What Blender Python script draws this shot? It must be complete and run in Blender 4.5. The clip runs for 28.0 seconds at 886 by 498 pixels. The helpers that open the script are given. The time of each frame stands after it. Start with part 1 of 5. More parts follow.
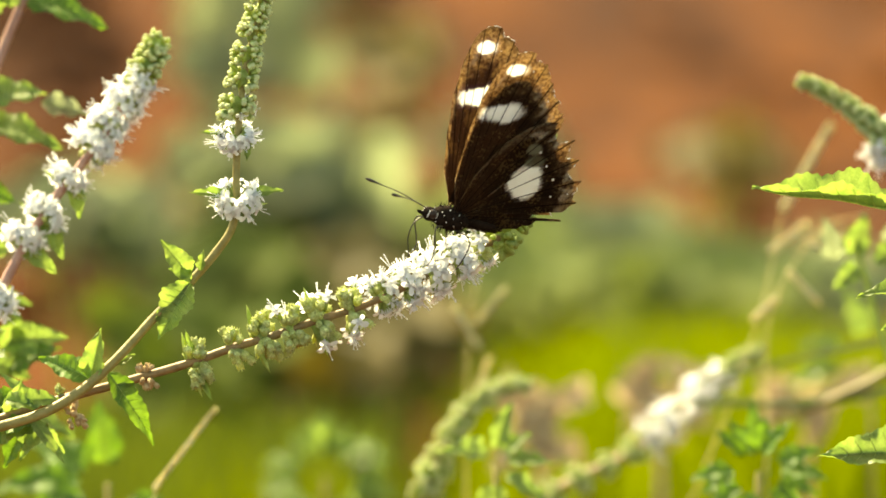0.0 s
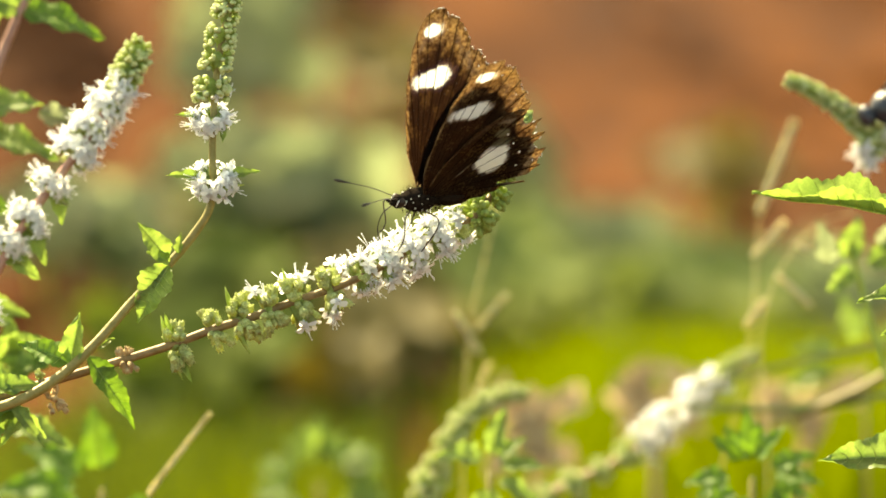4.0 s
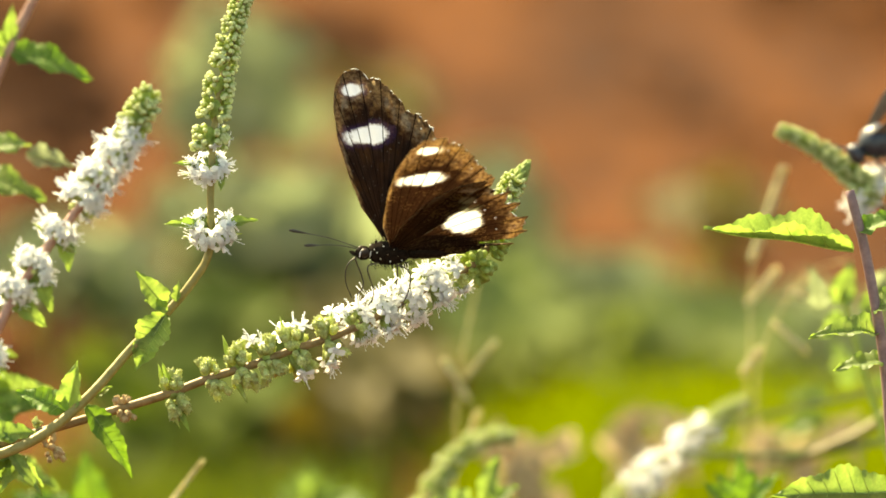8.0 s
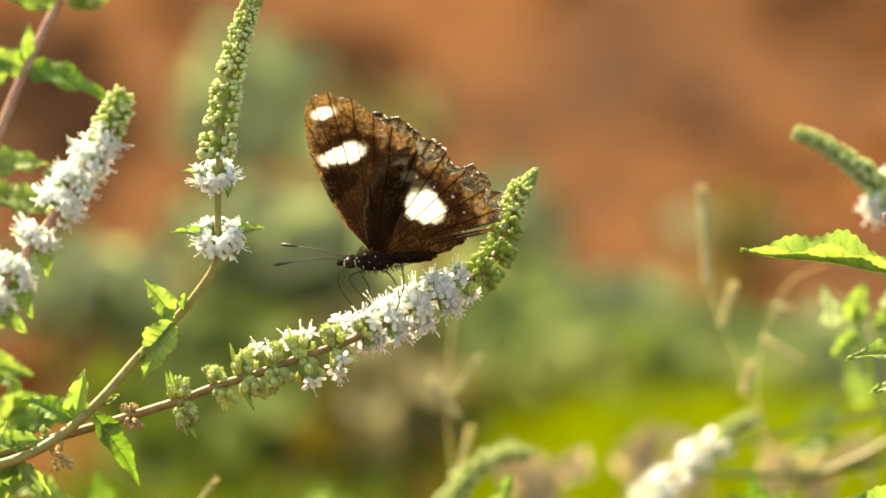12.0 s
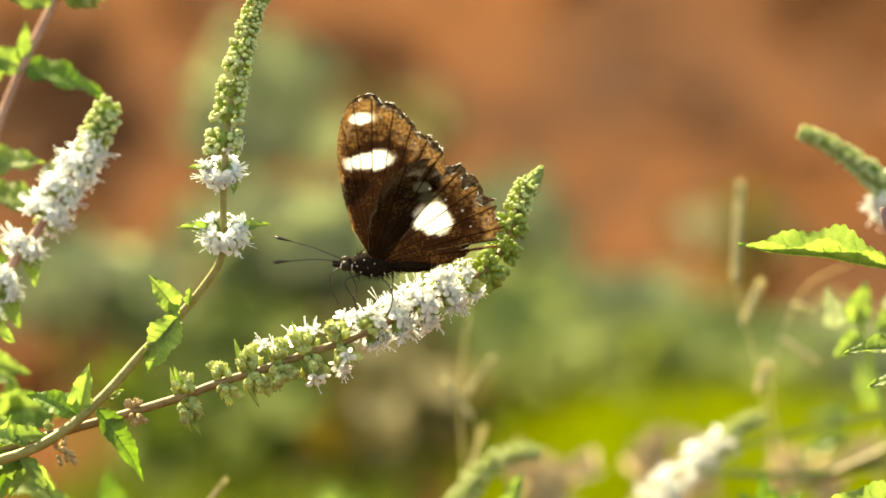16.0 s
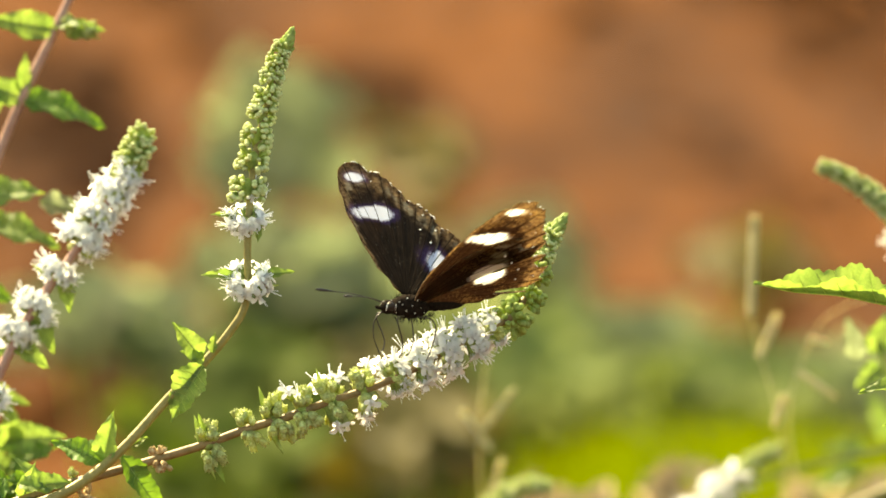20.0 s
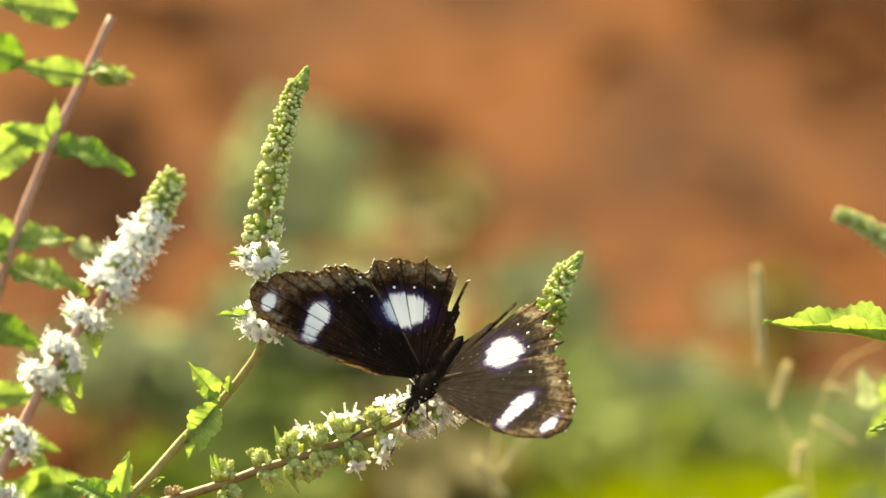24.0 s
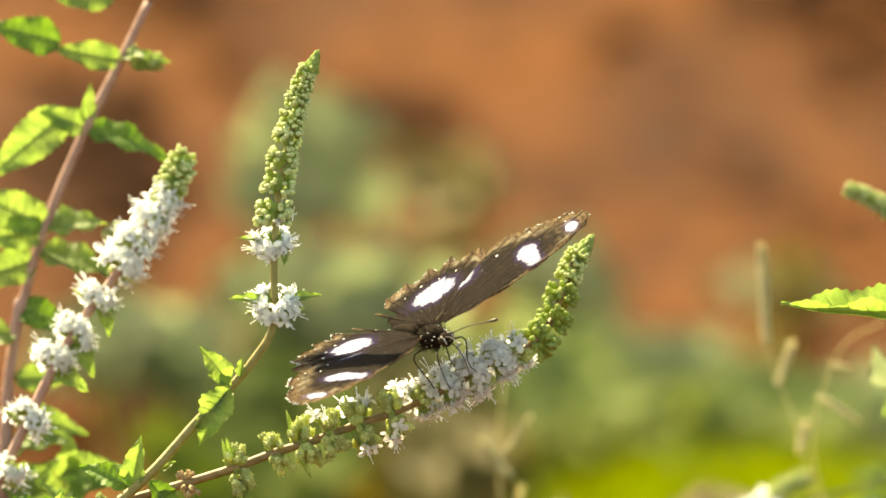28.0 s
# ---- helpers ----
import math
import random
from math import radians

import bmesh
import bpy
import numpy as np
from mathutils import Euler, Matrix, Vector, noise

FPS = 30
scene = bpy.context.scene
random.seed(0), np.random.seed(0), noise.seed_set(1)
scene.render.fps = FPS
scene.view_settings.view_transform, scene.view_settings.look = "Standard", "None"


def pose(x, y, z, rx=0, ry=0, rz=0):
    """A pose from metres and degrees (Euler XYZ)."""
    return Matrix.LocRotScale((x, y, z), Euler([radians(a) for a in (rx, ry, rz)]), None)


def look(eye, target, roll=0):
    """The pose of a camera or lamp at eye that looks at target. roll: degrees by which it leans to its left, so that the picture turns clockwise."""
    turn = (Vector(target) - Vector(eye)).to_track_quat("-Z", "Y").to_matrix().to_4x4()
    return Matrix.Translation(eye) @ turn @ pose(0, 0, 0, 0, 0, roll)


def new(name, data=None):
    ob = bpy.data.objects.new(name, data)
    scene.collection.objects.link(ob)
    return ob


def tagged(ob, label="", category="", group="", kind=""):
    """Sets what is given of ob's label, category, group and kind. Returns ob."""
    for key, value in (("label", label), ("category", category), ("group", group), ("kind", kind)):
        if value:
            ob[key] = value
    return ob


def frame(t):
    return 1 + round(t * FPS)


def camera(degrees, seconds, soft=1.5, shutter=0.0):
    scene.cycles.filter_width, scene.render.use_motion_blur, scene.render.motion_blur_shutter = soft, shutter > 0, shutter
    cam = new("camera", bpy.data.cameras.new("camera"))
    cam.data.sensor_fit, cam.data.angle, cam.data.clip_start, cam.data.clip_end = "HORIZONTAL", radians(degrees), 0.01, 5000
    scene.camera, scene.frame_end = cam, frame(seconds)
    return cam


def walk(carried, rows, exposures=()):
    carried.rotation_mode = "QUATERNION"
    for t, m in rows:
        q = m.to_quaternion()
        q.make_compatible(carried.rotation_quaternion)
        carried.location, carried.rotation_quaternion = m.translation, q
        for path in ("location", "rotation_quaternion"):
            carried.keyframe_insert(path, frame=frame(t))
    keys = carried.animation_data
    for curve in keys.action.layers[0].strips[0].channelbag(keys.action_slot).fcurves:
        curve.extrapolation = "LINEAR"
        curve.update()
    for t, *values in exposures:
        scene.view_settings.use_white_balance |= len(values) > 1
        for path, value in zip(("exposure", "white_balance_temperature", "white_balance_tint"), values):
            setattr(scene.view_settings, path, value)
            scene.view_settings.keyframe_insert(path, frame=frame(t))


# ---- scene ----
cam = camera(6.5, 28.0, soft=1.7)
# a long lens at a wide aperture, focused on the flowering shoot
cam.data.dof.use_dof, cam.data.dof.focus_distance, cam.data.dof.aperture_fstop = True, 1.6, 16.0

# The plan: the shoot with the butterfly stands 1.6 m from the lens and about 0.55 m over the soil; the view dips by 12 degrees.
# Places are given as u (to the right) and v (up), in steps of 0.116 mm at the shoot, and w, metres beyond the shoot.
UNIT, REACH, DIP = 0.000116, 1.6, radians(12)
CENTRE = Vector((0, 0, 0.55))
ACROSS, RISE, AHEAD = Vector((1, 0, 0)), Vector((0, math.sin(DIP), math.cos(DIP))), Vector((0, math.cos(DIP), -math.sin(DIP)))
EYE = CENTRE - REACH * AHEAD


def plan(u, v, w=0.0):
    k = UNIT * (1 + w / REACH)
    return CENTRE + ACROSS * (u * k) + RISE * (v * k) + AHEAD * w


# the camera on its tripod: it only pans and tilts, and ends higher than it began
walk(cam, [(t, look(EYE, plan(u, v))) for t, u, v in (
    (0, 13, -134), (0.5, 15, -136), (1, 20, -140), (1.5, 26, -144), (2, 28, -144), (2.5, 25, -140), (3, 22, -135), (3.5, 22, -132), (5.5, 34, -95),
    (6, 36, -88), (6.5, 37, -78), (7, 40, -67), (7.5, 40, -55), (8, 36, -42), (8.5, 34, -29), (9, 34, -19), (9.5, 31, -10), (10, 28, -6),
    (10.5, 26, -6), (11, 21, -6), (11.5, 16, -7), (12, 12, -9), (12.5, 9, -11), (14.5, 6, -23), (15, 5, -18), (15.5, -1, -13), (16, -5, -9),
    (16.5, -6, -8), (17, -7, -6), (17.5, -10, 0), (18, -14, 11), (18.5, -20, 22), (19, -24, 32), (19.5, -27, 41), (20, -30, 49), (20.5, -33, 59),
    (21, -37, 71), (21.5, -41, 78), (23.5, -63, 129), (24, -65, 131), (24.5, -69, 132), (25, -76, 131), (25.5, -81, 125), (26, -82, 115),
    (26.5, -83, 107), (27, -83, 102), (27.5, -82, 98), (28, -82, 96),)], exposures=((0, 1.98, 11100, -4), (28, 1.98, 11100, -4)))

# ---- light: the sun behind the shoot, to the left, and open sky ----
SUN = Vector((-0.40, 0.56, 0.68)).normalized()
world = bpy.data.worlds.new("sky")
scene.world = world
world.use_nodes = True
sky = world.node_tree.nodes.new("ShaderNodeTexSky")
sky.sky_type, sky.sun_disc = "NISHITA", False
sky.sun_elevation, sky.sun_rotation = math.asin(SUN.z), math.atan2(SUN.x, SUN.y)
backdrop = world.node_tree.nodes["Background"]
backdrop.inputs["Strength"].default_value = 0.115
world.node_tree.links.new(sky.outputs["Color"], backdrop.inputs["Color"])
sun = new("sun", bpy.data.lights.new("sun", "SUN"))
sun.data.energy, sun.data.angle, sun.data.color = 5.0, radians(0.5), (1.0, 0.93, 0.82)
sun.matrix_world = look(SUN * 20, (0, 0, 0))

# ---- materials ----
def surface(name, low, high, rough=0.5, through_light=0.0, scale=300.0, bump=0.2, spec=0.4, random_amount=0.12, tint=None, detail=4.0, drawn=None):
    """Two colours mixed by noise at two scales, a little change from piece to piece, fine relief, and light that passes through thin pieces."""
    m = bpy.data.materials.new(name)
    m.use_nodes = True
    nt = m.node_tree
    bsdf, out = nt.nodes["Principled BSDF"], nt.nodes["Material Output"]
    where = nt.nodes.new("ShaderNodeTexCoord")
    coarse, fine = nt.nodes.new("ShaderNodeTexNoise"), nt.nodes.new("ShaderNodeTexNoise")
    place = where.outputs["Object"]
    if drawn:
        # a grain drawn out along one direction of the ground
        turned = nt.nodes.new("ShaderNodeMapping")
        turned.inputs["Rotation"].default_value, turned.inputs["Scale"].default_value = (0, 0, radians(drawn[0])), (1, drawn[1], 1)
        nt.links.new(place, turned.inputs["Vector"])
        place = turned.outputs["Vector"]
    for node, s in ((coarse, scale), (fine, scale * 6)):
        node.inputs["Scale"].default_value, node.inputs["Detail"].default_value = s, detail
        nt.links.new(place, node.inputs["Vector"])
    blend = nt.nodes.new("ShaderNodeMath")
    blend.operation = "MULTIPLY_ADD"
    blend.inputs[1].default_value = 0.35
    nt.links.new(fine.outputs["Fac"], blend.inputs[0])
    half = nt.nodes.new("ShaderNodeMath")
    half.operation, half.inputs[1].default_value = "MULTIPLY", 0.65
    nt.links.new(coarse.outputs["Fac"], half.inputs[0])
    nt.links.new(half.outputs[0], blend.inputs[2])
    ramp = nt.nodes.new("ShaderNodeValToRGB")
    ramp.color_ramp.elements[0].position, ramp.color_ramp.elements[1].position = 0.36, 0.64
    ramp.color_ramp.elements[0].color, ramp.color_ramp.elements[1].color = (*low, 1), (*high, 1)
    nt.links.new(blend.outputs[0], ramp.inputs["Fac"])
    colour = ramp.outputs["Color"]
    hue = nt.nodes.new("ShaderNodeHueSaturation")
    geo = nt.nodes.new("ShaderNodeNewGeometry")
    info = nt.nodes.new("ShaderNodeObjectInfo")
    both = nt.nodes.new("ShaderNodeMath")
    both.operation = "ADD"
    nt.links.new(geo.outputs["Random Per Island"], both.inputs[0])
    nt.links.new(info.outputs["Random"], both.inputs[1])
    value = nt.nodes.new("ShaderNodeMapRange")
    value.inputs["From Max"].default_value = 2.0
    value.inputs["To Min"].default_value, value.inputs["To Max"].default_value = 1 - random_amount * 2, 1 + random_amount * 2
    nt.links.new(both.outputs[0], value.inputs["Value"])
    nt.links.new(value.outputs["Result"], hue.inputs["Value"])
    nt.links.new(colour, hue.inputs["Color"])
    colour = hue.outputs["Color"]
    nt.links.new(colour, bsdf.inputs["Base Color"])
    bsdf.inputs["Roughness"].default_value = rough
    bsdf.inputs["Specular IOR Level"].default_value = spec
    if bump:
        relief = nt.nodes.new("ShaderNodeBump")
        relief.inputs["Strength"].default_value, relief.inputs["Distance"].default_value = bump, 0.25 / scale
        nt.links.new(blend.outputs[0], relief.inputs["Height"])
        nt.links.new(relief.outputs["Normal"], bsdf.inputs["Normal"])
    if through_light:
        glow = nt.nodes.new("ShaderNodeBsdfTranslucent")
        warm = nt.nodes.new("ShaderNodeMix")
        warm.data_type, warm.blend_type = "RGBA", "MULTIPLY"
        warm.inputs["Factor"].default_value = 1.0
        nt.links.new(colour, warm.inputs["A"])
        warm.inputs["B"].default_value = (*(tint or (1, 1, 1)), 1)
        nt.links.new(warm.outputs["Result"], glow.inputs["Color"])
        mix = nt.nodes.new("ShaderNodeMixShader")
        mix.inputs["Fac"].default_value = through_light
        nt.links.new(bsdf.outputs["BSDF"], mix.inputs[1])
        nt.links.new(glow.outputs["BSDF"], mix.inputs[2])
        nt.links.new(mix.outputs["Shader"], out.inputs["Surface"])
    return m


LEAF = surface("mint leaf", (0.11, 0.19, 0.05), (0.20, 0.29, 0.09), 0.5, 0.5, 350, 0.4, 0.3, tint=(1.7, 1.6, 1.0))
LEAF_DARK = surface("older mint leaf", (0.06, 0.13, 0.025), (0.12, 0.22, 0.05), 0.55, 0.36, 350, 0.3, 0.2, tint=(2.0, 1.9, 0.8))
STEM_TAN = surface("tan mint stem", (0.17, 0.11, 0.04), (0.30, 0.185, 0.085), 0.5, 0, 300, 0.3, 0.35)
STEM_OLIVE = surface("olive mint stem", (0.17, 0.14, 0.035), (0.28, 0.22, 0.075), 0.5, 0, 300, 0.3, 0.35)
STEM_PINK = surface("reddish mint stem", (0.30, 0.15, 0.12), (0.42, 0.24, 0.19), 0.5, 0, 300, 0.3, 0.35)
STEM_PURPLE = surface("purple mint stem", (0.15, 0.08, 0.085), (0.26, 0.155, 0.15), 0.5, 0, 300, 0.3, 0.35)
CALYX = surface("green calyx", (0.24, 0.32, 0.075), (0.44, 0.51, 0.19), 0.6, 0.42, 700, 0.3, 0.3, tint=(1.25, 1.3, 0.8))
SPENT = surface("pale spent calyx", (0.37, 0.44, 0.12), (0.72, 0.75, 0.40), 0.65, 0.42, 1600, 0.4, 0.3, 0.22, tint=(1.2, 1.2, 0.75))
BUD = surface("pale green bud", (0.46, 0.54, 0.21), (0.76, 0.80, 0.52), 0.55, 0.35, 700, 0.2, 0.3, tint=(1.3, 1.2, 0.8))
PETAL = surface("white petal", (0.86, 0.88, 0.89), (0.92, 0.93, 0.94), 0.6, 0.66, 500, 0.15, 0.3, 0.05)
DRY = surface("dry brown calyx", (0.40, 0.26, 0.12), (0.68, 0.52, 0.31), 0.75, 0.15, 600, 0.4, 0.2)
STRAW = surface("dry straw", (0.58, 0.55, 0.33), (0.78, 0.73, 0.50), 0.65, 0.5, 300, 0.3, 0.3, tint=(1.2, 1.15, 1.0))
SAGE = surface("grey green leaf", (0.178, 0.204, 0.132), (0.262, 0.288, 0.187), 0.85, 0.7, 25, 0.2, 0.1, tint=(1.12, 1.18, 0.92))
MOSS = surface("soft green leaf", (0.15, 0.185, 0.06), (0.23, 0.27, 0.095), 0.8, 0.4, 25, 0.2, 0.1, tint=(1.2, 1.2, 0.7))
OLIVE = surface("olive leaf", (0.10, 0.08, 0.02), (0.18, 0.14, 0.042), 0.6, 0.3, 25, 0.2, 0.3, tint=(1.3, 1.2, 0.6))
GRASS = surface("fresh grass blade", (0.080, 0.122, 0.0070), (0.142, 0.184, 0.012), 0.5, 0.45, 20, 0.1, 0.4, tint=(1.5, 1.35, 0.3))
GRASS_DEEP = surface("deep green grass blade", (0.055, 0.085, 0.018), (0.105, 0.138, 0.032), 0.75, 0.4, 20, 0.1, 0.1, tint=(1.4, 1.3, 0.5))
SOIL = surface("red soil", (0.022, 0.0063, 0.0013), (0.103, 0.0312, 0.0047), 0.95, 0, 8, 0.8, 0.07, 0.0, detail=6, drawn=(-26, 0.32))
# dark brown for the added leaves that stand in for shade on the soil
SHADE_LEAF = surface("dark leaf for shaded soil", (0.028, 0.010, 0.004), (0.065, 0.024, 0.009), 0.9, 0.1, 60, 0.3, 0.05)
CHITIN = surface("black hairy body", (0.007, 0.0048, 0.0036), (0.022, 0.0145, 0.010), 0.95, 0, 1500, 0.8, 0.04)
LEG = surface("dark leg", (0.018, 0.012, 0.009), (0.04, 0.027, 0.02), 0.45, 0, 900, 0.2, 0.4)
EYE_BROWN = surface("brown compound eye", (0.014, 0.008, 0.005), (0.035, 0.018, 0.011), 0.45, 0, 3000, 0.3, 0.25)
WHITE_SCALES = surface("white scales", (0.75, 0.74, 0.70), (0.85, 0.84, 0.80), 0.7, 0.2, 1500, 0.2, 0.2)
VEIN = surface("dark wing vein", (0.010, 0.006, 0.004), (0.022, 0.013, 0.008), 0.95, 0, 1500, 0.2, 0.02)
AMBER = surface("amber wasp body", (0.35, 0.13, 0.03), (0.55, 0.24, 0.06), 0.4, 0, 700, 0.2, 0.4)
BEE_BLACK = surface("blue black bee body", (0.012, 0.014, 0.02), (0.04, 0.045, 0.06), 0.35, 0, 900, 0.5, 0.5)
GAUZE = surface("smoky insect wing", (0.10, 0.09, 0.08), (0.2, 0.17, 0.15), 0.3, 0.5, 900, 0.1, 0.5)


CELLS, FIRST_VEIN, CELL = 10, 0.06, 0.086


def wing_surface(name, ground, glow, spots, margin, halo=None, through_light=0.3, flush=None, amber=(0.48, 0.37, 0.24), gold=None, lunules=0.3):
    """A scaled wing: spots are (forward, out, half length, half width, turn) in millimetres on the wing's plane, and their edges step from cell to cell between the veins."""
    m = bpy.data.materials.new(name)
    m.use_nodes = True
    nt = m.node_tree
    bsdf, out = nt.nodes["Principled BSDF"], nt.nodes["Material Output"]
    where = nt.nodes.new("ShaderNodeTexCoord")

    def grain(scale, detail, vector=None):
        node = nt.nodes.new("ShaderNodeTexNoise")
        node.inputs["Scale"].default_value, node.inputs["Detail"].default_value = scale, detail
        nt.links.new(vector or where.outputs["Object"], node.inputs["Vector"])
        return node.outputs["Fac"]

    def maths(operation, a, b=None, c=None):
        node = nt.nodes.new("ShaderNodeMath")
        node.operation = operation
        for k, value in enumerate((a, b, c)):
            if hasattr(value, "links"):
                nt.links.new(value, node.inputs[k])
            elif value is not None:
                node.inputs[k].default_value = value
        return node.outputs[0]

    def mix(fac, a, b):
        node = nt.nodes.new("ShaderNodeMix")
        node.data_type = "RGBA"
        for key, value in (("Factor", fac), ("A", a), ("B", b)):
            if hasattr(value, "links"):
                nt.links.new(value, node.inputs[key])
            else:
                node.inputs[key].default_value = (*value, 1) if isinstance(value, tuple) else value
        return node.outputs["Result"]

    def ramp(source, a, b, low=0.0, high=1.0):
        node = nt.nodes.new("ShaderNodeMapRange")
        node.interpolation_type = "SMOOTHSTEP"
        for key, value in (("From Min", a), ("From Max", b), ("To Min", low), ("To Max", high)):
            node.inputs[key].default_value = value
        nt.links.new(source, node.inputs["Value"])
        return node.outputs["Result"]

    uv = nt.nodes.new("ShaderNodeSeparateXYZ")
    nt.links.new(where.outputs["UV"], uv.inputs[0])
    along, reach = uv.outputs["X"], uv.outputs["Y"]
    cell = maths("DIVIDE", maths("SUBTRACT", along, FIRST_VEIN), CELL)
    chance = nt.nodes.new("ShaderNodeTexWhiteNoise")
    chance.noise_dimensions = "1D"
    nt.links.new(maths("FLOOR", cell), chance.inputs["W"])
    step = chance.outputs["Value"]
    # 0 on the veins, 1 in the middle of a cell
    middle = maths("SINE", maths("MULTIPLY", maths("FRACT", cell), math.pi))
    fibre_at = nt.nodes.new("ShaderNodeCombineXYZ")
    nt.links.new(maths("MULTIPLY", along, 90), fibre_at.inputs[0])
    nt.links.new(maths("MULTIPLY", reach, 6), fibre_at.inputs[1])
    fibre = grain(1.0, 3, fibre_at.outputs[0])
    ragged, dust, worn, specks, cloud = grain(1500, 5), grain(520, 6), grain(1700, 4), grain(1900, 2), grain(190, 4)

    def patch(f, o, a, b, turn, soft, stepped=0.3):
        shift = nt.nodes.new("ShaderNodeMapping")
        shift.vector_type = "TEXTURE"
        shift.inputs["Location"].default_value = (f / 1000, o / 1000, 0)
        shift.inputs["Rotation"].default_value = (0, 0, radians(turn))
        shift.inputs["Scale"].default_value = (a / 1000, b / 1000, 1)
        nt.links.new(where.outputs["Object"], shift.inputs["Vector"])
        axes = nt.nodes.new("ShaderNodeSeparateXYZ")
        nt.links.new(shift.outputs["Vector"], axes.inputs[0])
        x, y = maths("POWER", maths("ABSOLUTE", axes.outputs[0]), 2.3), maths("POWER", maths("ABSOLUTE", axes.outputs[1]), 2.3)
        shape = maths("POWER", maths("ADD", x, y), 1 / 2.3)
        wave = maths("MULTIPLY_ADD", ragged, 0.45, shape)
        wave = maths("MULTIPLY_ADD", fibre, 0.35, wave)
        wave = maths("MULTIPLY_ADD", step, stepped, wave)
        edge = 1.0 + 0.40 + stepped / 2
        return ramp(wave, edge + soft, edge - soft)

    colour = mix(ramp(dust, 0.36, 0.68), ground, glow)
    colour = mix(ramp(fibre, 0.5, 0.72, 0, 0.28), colour, glow)
    if flush:
        colour = mix(maths("MULTIPLY", patch(*flush[:5], 0.45), ramp(cloud, 0.35, 0.6, 0.35, 1.0)), colour, flush[5])
    if gold:
        # golden scales in loose flecks, thicker on the outer half
        flecks = maths("MULTIPLY", ramp(maths("MULTIPLY_ADD", cloud, 0.6, maths("MULTIPLY", worn, 0.7)), 0.66, 0.80), ramp(reach, 0.15, 0.75, 0.35, 1.0))
        colour = mix(flecks, colour, gold)
    # worn, paler border with a lunule in each cell
    edge = maths("ADD", maths("MULTIPLY_ADD", dust, 0.2, reach), maths("MULTIPLY", middle, -0.035))
    border = ramp(edge, 0.83, 1.0)
    colour = mix(border, colour, mix(ramp(worn, 0.36, 0.62), glow, margin))
    band = maths("MULTIPLY", ramp(edge, 0.895, 0.925), ramp(edge, 0.985, 0.955))
    colour = mix(maths("MULTIPLY", maths("MULTIPLY", band, ramp(middle, 0.35, 0.8)), maths("MULTIPLY", step, lunules * 1.6)), colour, (0.50, 0.45, 0.34))
    colour = mix(ramp(specks, 0.67, 0.73, 0, 0.8), colour, (0.45, 0.40, 0.33))
    passed = mix(ramp(maths("MULTIPLY_ADD", dust, 0.4, reach), 0.92, 1.16), mix(ramp(fibre, 0.42, 0.64), (0.075, 0.047, 0.034) if halo else (0.125, 0.079, 0.055), (0.105, 0.066, 0.047) if halo else (0.165, 0.105, 0.073)), mix(ramp(ragged, 0.40, 0.6), (0.25, 0.165, 0.10), amber))
    if gold:
        passed = mix(flecks, passed, (0.53, 0.40, 0.21))
    share = (through_light,) * 3
    for spot in spots:
        if halo:
            colour = mix(patch(spot[0], spot[1], spot[2] * 1.3, spot[3] * 1.3, spot[4], 0.32), colour, halo)
        dim = len(spot) > 5
        mask = patch(*spot[:5], 0.3 if dim else 0.18)
        colour = mix(mask, colour, spot[5] if dim else (0.70, 0.76, 0.95) if halo else (0.84, 0.83, 0.80))
        passed = mix(mask, passed, spot[5] if dim else (0.86, 0.90, 0.95) if halo else (0.90, 0.89, 0.79))
        share = mix(mask, share, (0.5, 0.5, 0.5) if halo else (0.75, 0.75, 0.75))
    # scales are thin along the veins
    on_vein = maths("MULTIPLY", ramp(middle, 0.15, 0.05, 0, 0.85), ramp(reach, 0.3, 0.6, 0.25, 1.0))
    colour, passed = mix(on_vein, colour, ground), mix(on_vein, passed, (0.06, 0.036, 0.024))
    nt.links.new(colour, bsdf.inputs["Base Color"])
    bsdf.inputs["Roughness"].default_value = 0.75
    bsdf.inputs["Specular IOR Level"].default_value = 0.06
    relief = nt.nodes.new("ShaderNodeBump")
    relief.inputs["Strength"].default_value, relief.inputs["Distance"].default_value = 0.4, 0.0003
    nt.links.new(maths("ADD", ragged, fibre), relief.inputs["Height"])
    nt.links.new(relief.outputs["Normal"], bsdf.inputs["Normal"])
    lit = nt.nodes.new("ShaderNodeBsdfTranslucent")
    nt.links.new(passed, lit.inputs["Color"])
    shader = nt.nodes.new("ShaderNodeMixShader")
    nt.links.new(share, shader.inputs["Fac"])
    nt.links.new(bsdf.outputs["BSDF"], shader.inputs[1])
    nt.links.new(lit.outputs["BSDF"], shader.inputs[2])
    nt.links.new(shader.outputs["Shader"], out.inputs["Surface"])
    return m


# ---- building helpers ----
def part(name, bm, material, parent=None, label=""):
    data = bpy.data.meshes.new(name)
    bm.to_mesh(data)
    bm.free()
    for m in material if isinstance(material, (list, tuple)) else [material]:
        data.materials.append(m)
    for face in data.polygons:
        face.use_smooth = True
    ob = new(name, data)
    ob.parent = parent
    return tagged(ob, label)


